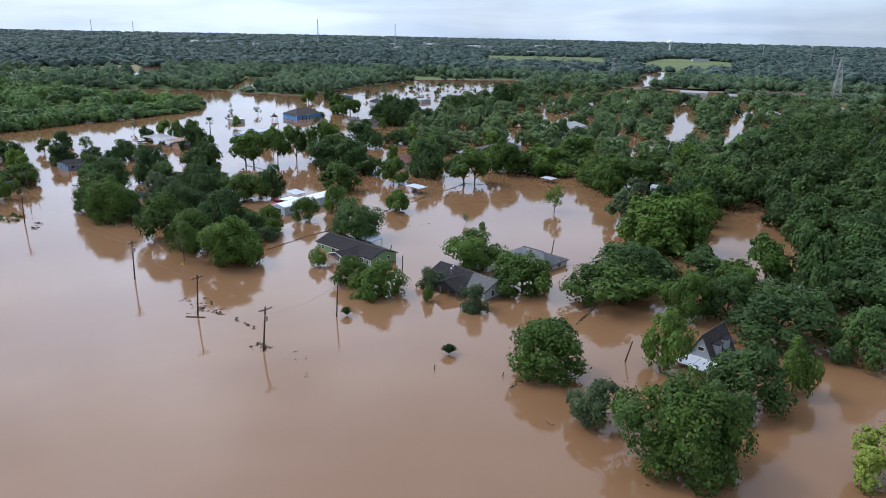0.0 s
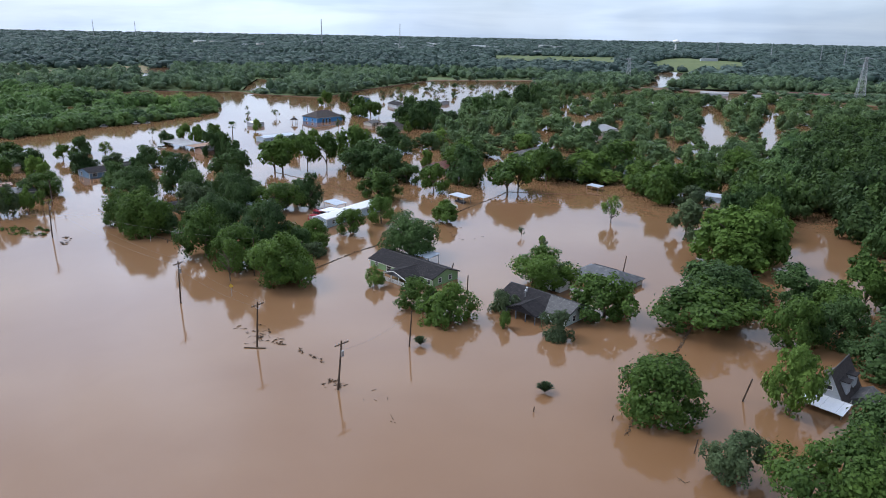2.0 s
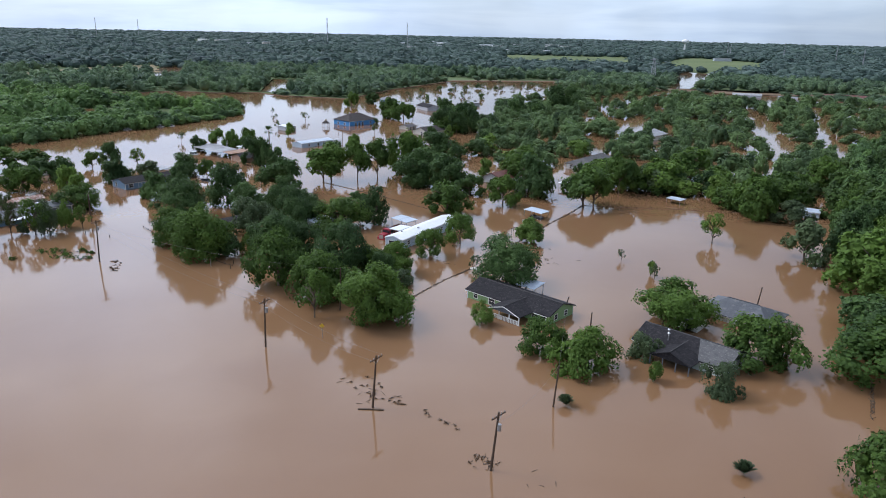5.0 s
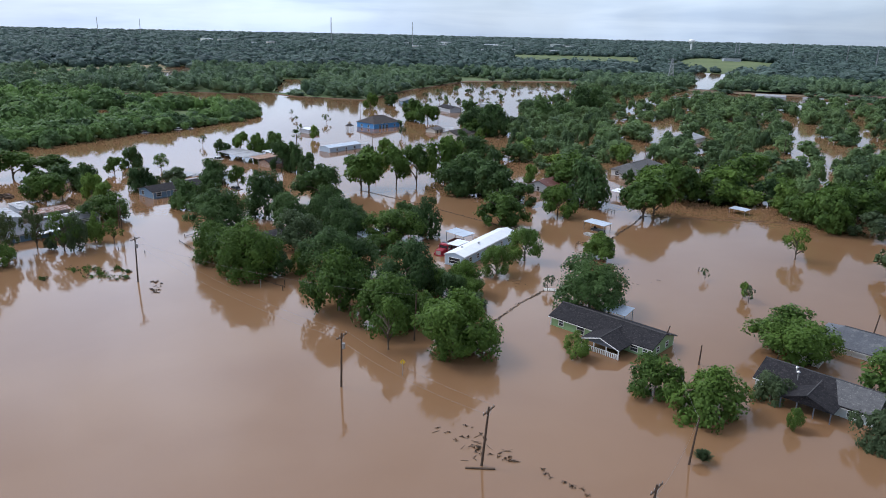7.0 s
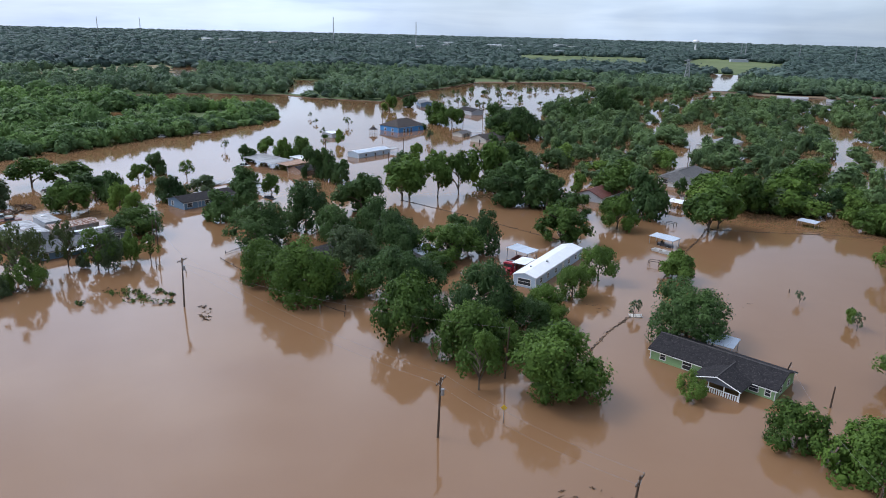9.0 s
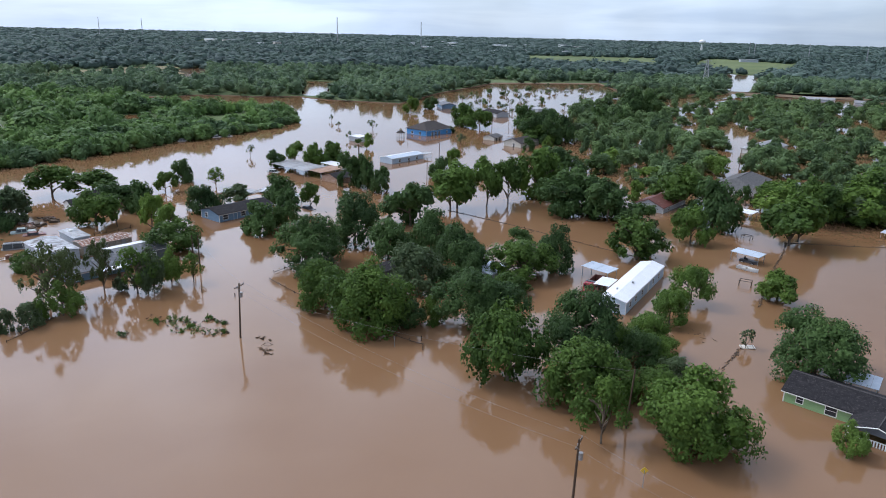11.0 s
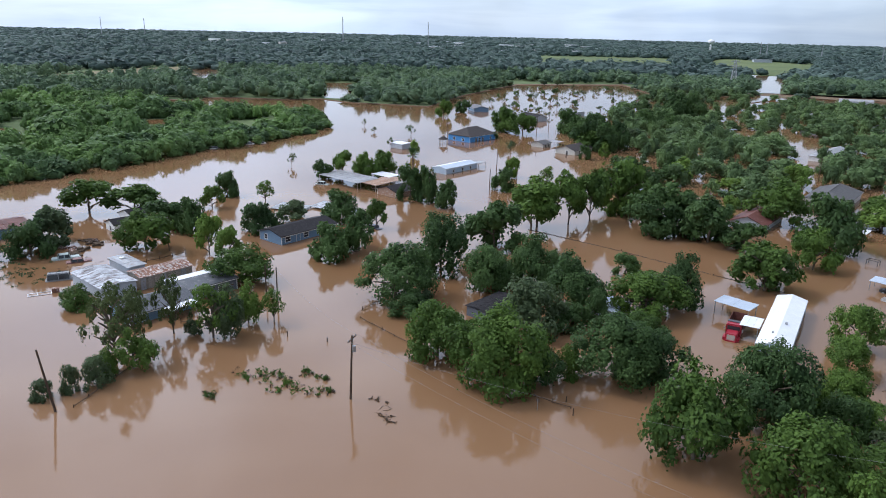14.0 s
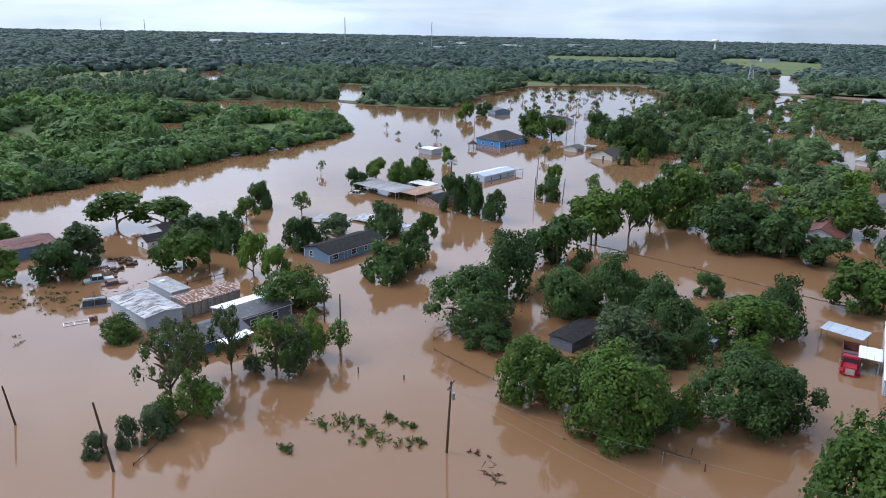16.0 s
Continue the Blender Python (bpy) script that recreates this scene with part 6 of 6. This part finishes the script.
plant("oak", -142.7, 208.2, 6.54, 7.34)
plant("oak", -126.8, 225.4, 5.72, 8.31)
plant("oak", -115.6, 208.0, 7.00, 7.29)
plant("oak", -158.8, 211.3, 7.40, 8.56)
plant("oak", -141.3, 235.9, 8.09, 11.53)
plant("light", -190.8, 185.9, 2.81, 7.26)
plant("light", -192.4, 246.2, 5.64, 7.48)
plant("light", -104.3, 133.4, 1.07, 3.31)
plant("oak", -313.5, 51.4, 4.35, 4.32)
plant("light", -286.8, 42.5, 4.07, 6.46)
plant("dark", -283.0, 51.5, 5.54, 7.45)
plant("grey", -288.0, 57.3, 5.35, 8.40)
plant("tall", -309.4, 74.3, 6.54, 8.57)
plant("tall", -300.8, 82.0, 6.69, 7.49)
plant("oak", -270.2, 69.7, 5.86, 8.90)
plant("dark", -283.2, 81.6, 5.70, 6.89)
plant("dark", -275.8, 83.5, 3.78, 8.20)
plant("light", -293.3, 99.0, 3.04, 5.85)
plant("dark", -302.8, 109.4, 3.69, 7.16)
plant("thin", -289.5, 112.8, 3.17, 6.05)
plant("dark", -265.9, 94.8, 4.63, 7.16)
plant("grey", -269.0, 107.6, 4.33, 5.06)
plant("dark", -261.6, 115.6, 5.22, 7.47)
plant("tall", -249.3, 116.6, 2.63, 7.23)
plant("dark", -239.2, 102.0, 3.84, 8.71)
plant("dark", -239.2, 94.2, 4.89, 7.27)
plant("light", -258.4, 77.5, 3.09, 8.56)
plant("light", -251.8, 78.3, 2.61, 7.32)
plant("oak", -238.9, 72.8, 5.97, 6.52)
plant("bush", -247.7, 47.1, 3.41, 3.81)
plant("pine", -224.2, 42.3, 4.06, 11.95)
plant("pine", -226.2, 52.3, 2.81, 9.67)
plant("pine", -227.9, 47.0, 2.57, 8.69)
plant("light", -219.1, 42.6, 3.11, 6.04)
plant("bush_grey", -218.3, 34.1, 1.44, 4.03)
plant("bush_grey", -217.8, 37.0, 2.05, 4.08)
plant("bush", -219.7, 39.6, 1.60, 4.27)
plant("bush_grey", -219.1, 30.9, 1.65, 2.77)
plant("thin", -220.6, 55.8, 3.88, 8.87)
plant("grey", -220.2, 57.5, 3.20, 8.20)
plant("light", -222.1, 63.0, 2.70, 7.06)
plant("thin", -219.0, 65.8, 2.30, 5.88)
plant("grey", -223.2, 54.1, 1.63, 2.87)
plant("dark", -304.6, 144.4, 3.27, 5.90)
plant("tall", -304.5, 152.9, 3.36, 8.20)
plant("oak", -296.0, 154.8, 3.77, 8.20)
plant("oak", -294.0, 160.8, 4.87, 8.59)
plant("dark", -264.6, 143.7, 4.26, 10.37)
plant("dark", -259.9, 145.6, 3.49, 10.07)
plant("dark", -251.1, 144.0, 3.37, 7.63)
plant("snag", -328.3, 150.3, 1.53, 4.52)
plant("oak", -264.5, 191.0, 3.00, 6.78)
plant("dark", -253.9, 172.7, 3.62, 6.91)
plant("tall", -222.1, 141.9, 6.38, 11.49)
plant("thin", -249.3, 189.2, 2.86, 6.17)
plant("dark", -212.7, 87.1, 7.22, 10.36)
plant("dark", -217.6, 104.5, 5.76, 11.55)
plant("dark", -219.4, 124.0, 6.44, 10.87)
plant("dark", -203.8, 101.5, 4.93, 8.83)
plant("dark", -199.8, 110.8, 4.73, 9.65)
plant("oak", -191.5, 75.0, 4.63, 8.63)
plant("oak", -180.3, 74.8, 7.01, 11.26)
plant("grey", -187.5, 93.0, 5.46, 9.06)
plant("dark", -187.8, 105.9, 5.22, 9.69)
plant("dark", -180.4, 101.3, 2.37, 6.76)
plant("dark", -190.0, 129.2, 3.08, 4.50)
plant("oak", -177.0, 112.1, 6.32, 7.80)
plant("dark", -174.6, 120.2, 4.07, 9.50)
plant("dark", -169.5, 87.6, 6.16, 9.70)
plant("dark", -165.3, 91.2, 4.42, 7.57)
plant("bush", -174.3, 83.0, 2.03, 5.07)
plant("grey", -205.5, 86.9, 1.69, 3.78)
plant("oak", -333.5, 277.6, 7.57, 11.62)
plant("oak", -322.1, 277.1, 6.28, 10.11)
stand("dark", -305.1, 302.1, 13.83, 11.72)
plant("oak", -276.1, 264.2, 8.24, 8.48)
plant("dark", -266.7, 240.7, 2.49, 5.56)
plant("grey", -270.8, 282.1, 6.61, 7.92)
plant("light", -261.5, 247.0, 2.39, 6.12)
plant("light", -313.4, 194.6, 2.57, 6.29)
plant("snag", -335.2, 204.4, 1.69, 4.03)
plant("oak", -393.0, 300.9, 4.67, 9.50)
plant("dark", -398.1, 324.1, 4.74, 7.73)
plant("snag", -353.2, 234.4, 2.30, 4.83)
plant("snag", -370.6, 228.0, 1.93, 2.59)
plant("snag", -390.3, 239.7, 1.18, 3.51)
plant("snag", -294.0, 230.0, 2.23, 5.31)
plant("dark", -322.2, 256.2, 2.14, 3.19)
stand("dark", -275.1, 268.3, 11.73, 14.96)
stand("dark", -286.4, 341.9, 11.99, 11.21)
stand("dark", -297.5, 396.2, 13.58, 15.83)
plant("oak", -67.4, 153.6, 8.60, 13.19)
plant("dark", -62.0, 131.4, 8.35, 7.13)
plant("oak", -104.7, 223.8, 5.58, 9.90)
plant("oak", -106.3, 199.1, 6.66, 11.40)
plant("oak", -104.3, 248.8, 6.43, 11.99)
plant("oak", -141.0, 211.9, 8.92, 10.50)
plant("tall", -145.8, 180.3, 5.17, 12.16)
plant("oak", -148.6, 200.1, 6.05, 12.82)
plant("light", -121.8, 210.8, 4.36, 8.24)

# ---- woods and far distance ----
wood_rng = random.Random(11)
lite_rng = np.random.default_rng(40)
LITE = [crown_arrays(lite_rng, 9, 460, 0.086, -0.05, spread=0.52, lobe=(0.24, 0.42), core=0.72, tri=True, buds=6) for _ in range(7)]
BANK = [crown_arrays(lite_rng, 6, 240, 0.110, -0.1, spread=0.5, lobe=(0.28, 0.46), core=0.82, tri=True, buds=5) for _ in range(7)]
FAR = [crown_arrays(lite_rng, 4, 120, 0.130, 0.0, spread=0.42, lobe=(0.34, 0.52), core=0.88, tri=True, buds=5) for _ in range(7)]
MIDDLE = [crown_arrays(lite_rng, 2, 30, 0.19, 0.0, spread=0.38, lobe=(0.42, 0.58), core=0.95, tri=True, buds=5) for _ in range(7)]
FARTHEST = [crown_arrays(lite_rng, 2, 8, 0.30, 0.0, spread=0.5, lobe=(0.5, 0.62), core=1.0, tri=True, buds=4) for _ in range(5)]
HEADING = math.atan2(0.745, -0.667)


def in_view(x, y, half=0.72):
    return abs((math.atan2(y + 40, x + 40) - HEADING + math.pi) % math.tau - math.pi) < half


def open_land(x, y):
    return any(inside(x, y, ring) for ring in (LAKE, FIELD_ONE, FIELD_TWO, CLEARING, SHORE, WET_BAND))


# bank on the left: dense wood with a few wet gaps
places = []
for x, y in scatter(wood_rng, LEFT_BANK, 8.0):
    if in_gap(x, y):
        continue
    if noise.noise(Vector((x * 0.02, y * 0.02, 3))) > (0.5 if x > -410 else 0.26) or not in_view(x, y, 0.8):
        continue
    r = wood_rng.choice((2.6, 3.4, 4.2, 5.0, 6.6)) * wood_rng.uniform(0.85, 1.15)
    h = r * wood_rng.uniform(1.1, 1.7)
    if in_gap(x, y, 14) or in_gap(x, y, 26):
        r, h = min(r, 3.6), wood_rng.uniform(1.6, 3.2)
    places.append((x, y, 0, r, min(h, 7.0) if x > -405 else h))
front = [(-354, 20)] + LEFT_BANK[:10]
for (ax, ay), (bx, by) in zip(front, front[1:]):
    steps = max(1, int(math.hypot(bx - ax, by - ay) / 4.5))
    for i in range(steps):
        f = i / steps
        places.append((ax + (bx - ax) * f + wood_rng.uniform(-2, 1), ay + (by - ay) * f + wood_rng.uniform(-2, 2), -0.2, wood_rng.uniform(2.6, 4.4), wood_rng.uniform(3.0, 6.2)))
tagged(new("bank_wood", wood_mesh("bank_wood", places, BANK, LEAF_BANK)), "dense low green wood along the flooded bank", "woodland", kind="stuff")

# woods beyond the water, in three belts, distance haze in their leaf colours
belt_one = [(-75 + d * math.cos(a), 5 + d * math.sin(a)) for d, a in ((300, 1.2), (850, 1.2), (850, 1.9), (850, 2.6), (850, 3.25), (300, 3.25))]
places = []
for x, y in scatter(wood_rng, belt_one, 11.0):
    if inside(x, y, FAR_BANK + FAR_RIM) and in_view(x, y) and not open_land(x, y) and not in_gap(x, y) and noise.noise(Vector((x * 0.012, y * 0.012, 9))) < 0.42:
        low = in_gap(x, y, 20) or in_gap(x, y, 45) or before_open(x, y)
        places.append((x, y, 0.2, wood_rng.uniform(4.0, 8.2), wood_rng.uniform(3, 5) if low else wood_rng.uniform(5, 12)))
tagged(new("far_wood", wood_mesh("far_wood", places, FAR, LEAF_BELT_HAZED)), "dense green woodland beyond the floodwater", "woodland", kind="stuff")
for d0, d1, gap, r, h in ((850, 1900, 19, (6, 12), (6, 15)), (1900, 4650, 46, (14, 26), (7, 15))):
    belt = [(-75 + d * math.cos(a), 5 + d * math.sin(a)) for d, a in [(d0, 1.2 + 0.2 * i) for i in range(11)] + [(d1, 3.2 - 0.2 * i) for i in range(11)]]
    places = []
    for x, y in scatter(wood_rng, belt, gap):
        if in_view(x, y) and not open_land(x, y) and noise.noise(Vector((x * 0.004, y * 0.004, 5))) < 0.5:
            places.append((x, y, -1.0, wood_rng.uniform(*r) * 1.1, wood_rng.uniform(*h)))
    tagged(new("horizon_wood", wood_mesh("horizon_wood", places, MIDDLE if d0 < 1000 else FARTHEST, LEAF_FAR_HAZED)), "green woodland stretching to the horizon, haze painted into its colour", "woodland", kind="stuff")

# flooded neighbourhood: many trees among the houses, the nearest one by one
HOOD = [(-200, 200), (-236, 225), (-262, 270), (-300, 330), (-345, 400), (-366, 480), (-388, 545), (-335, 600), (-171, 590), (-100, 560), (-95, 440), (-95, 330), (-98, 250), (-110, 222), (-140, 205), (-165, 200)]
CLEAR_SPOTS = ((-184, 190, 13), (-178, 234, 15), (-200, 318, 16), (-163, 194, 9), (-136, 239, 8), (-352, 369, 10), (-279, 252, 12), (-180, 208, 8), (-120, 420, 14), (-95, 470, 16), (-150, 480, 12), (-125, 345, 12))
STREETS = ((-135, 305, -216, 492, 2.0), (-130, 318, -196, 462, 1.5), (-118, 330, -190, 545, 2.5), (-140, 268, -158, 348, 1.5), (-130, 272, -146, 362, 1.5), (-150, 318, -180, 402, 1.5))


def near_street(x, y, r):
    """Flooded streets and ditches between the rows of trees stay open."""
    for ax, ay, bx, by, w in STREETS:
        f = min(1.0, max(0.0, ((x - ax) * (bx - ax) + (y - ay) * (by - ay)) / ((bx - ax) ** 2 + (by - ay) ** 2)))
        if math.hypot(x - ax - f * (bx - ax), y - ay - f * (by - ay)) < w + 0.45 * r:
            return True
    return False


places = []
for x, y in scatter(wood_rng, HOOD, 11.4):
    if any((x - a) ** 2 + (y - b) ** 2 < c * c for a, b, c in CLEAR_SPOTS) or open_land(x, y) or noise.noise(Vector((x * 0.021, y * 0.021, 1))) > (0.30 if y < 275 else 0.19):
        continue
    r, h = wood_rng.choice((2.8, 3.6, 4.4, 5.2, 6.0)) * wood_rng.uniform(0.85, 1.15), wood_rng.uniform(4.5, 9.5)
    if near_street(x, y, r) or (y > 480 and before_open(x, y) and wood_rng.random() < 0.35):
        continue
    if y > 480 and before_open(x, y):
        h = wood_rng.uniform(2.6, 4.2)
    if y < 232:
        plant(wood_rng.choice(("mid", "mid", "mid_dark", "mid", "mid_dark", "mid_light")), x, y, r, h, "trees of the flooded neighbourhood")
    else:
        places.append((x, y, -0.1, r, h))
tagged(new("neighbourhood_trees", wood_mesh("neighbourhood_trees", places, LITE, LEAF_WOOD_HAZED)), "green trees crowding the far flooded streets", "trees", kind="stuff")

# undergrowth that closes the two clumps by the road
CLUMPS = ([(-209, 84), (-190, 78), (-168, 79), (-163, 92), (-172, 110), (-190, 122), (-206, 114), (-213, 96)], [(-151, 86), (-134, 75), (-126, 79), (-131, 95), (-147, 103)])
KEEP_OUT = ((-196.8, 95, 6.5), (-182.5, 109, 5.0), (-157.4, 110, 6.0))
for ring, gap in zip(CLUMPS, (12.0, 9.0)):
    for x, y in scatter(wood_rng, ring, gap):
        if not any((x - a) ** 2 + (y - b) ** 2 < c * c for a, b, c in KEEP_OUT):
            plant(wood_rng.choice(("dark", "dark", "oak", "grey")), x, y, wood_rng.uniform(2.6, 4.0), wood_rng.uniform(3.5, 6.0), "trees of the roadside clump")

# dense grove beside the lane
GROVE = [(-98, 240), (-92, 210), (-72, 204), (-58, 201), (-46, 186), (-30, 164), (-16, 145), (10, 130), (40, 190), (30, 330), (-20, 440), (-60, 470), (-98, 425), (-112, 392), (-108, 350), (-99, 300)]
places = []
for x, y in scatter(wood_rng, GROVE, 9.6):
    r, h = wood_rng.uniform(5.2, 7.4), wood_rng.uniform(8.0, 12.5)
    if y < 190 and x < 12:
        plant("dark", x, y, r, h, "dense grove")
    elif in_view(x, y, 0.8):
        places.append((x, y, -0.1, r, h))
GROVE_CROWNS = [crown_arrays(lite_rng, 12, 760, 0.075, -0.08, tri=True) for _ in range(6)]
tagged(new("grove", wood_mesh("grove", places, GROVE_CROWNS, LEAF_GROVE)), "dense dark green grove closing over the water", "woodland", kind="stuff")

# rows of trees along the flooded lane
places = []
LANE = ((-68, 163), (-77, 190), (-86, 231), (-98, 292), (-110, 350))
for (ax, ay), (bx, by) in zip(LANE, LANE[1:]):
    steps = int(math.hypot(bx - ax, by - ay) / 7.5)
    for i in range(steps):
        for off in (-3.6, 3.2):
            x, y = ax + (bx - ax) * i / steps + off + wood_rng.uniform(-1.2, 1.2), ay + (by - ay) * i / steps + wood_rng.uniform(-2, 2)
            r, h = wood_rng.uniform(3.8, 5.4), wood_rng.uniform(7.5, 10.5)
            if y < 225:
                plant(wood_rng.choice(("oak", "oak", "light", "dark")), x, y, r, h, "trees along the flooded lane")
            else:
                places.append((x, y, -0.1, r, h))
tagged(new("lane_trees", wood_mesh("lane_trees", places, GROVE_CROWNS, LEAF_BANK)), "rows of green trees along the far flooded lane", "trees", kind="stuff")

# saplings half drowned in open water
SHALLOWS = [(-345, 335), (-400, 350), (-440, 400), (-480, 500), (-440, 560), (-380, 520), (-345, 450)]
for x, y in scatter(wood_rng, SHALLOWS, 14.0):
    if wood_rng.random() < 0.6:
        plant("snag" if wood_rng.random() < 0.7 else "mid", x, y, wood_rng.uniform(1.2, 3.2), wood_rng.uniform(2.0, 5.0), "half-drowned trees in shallow water")
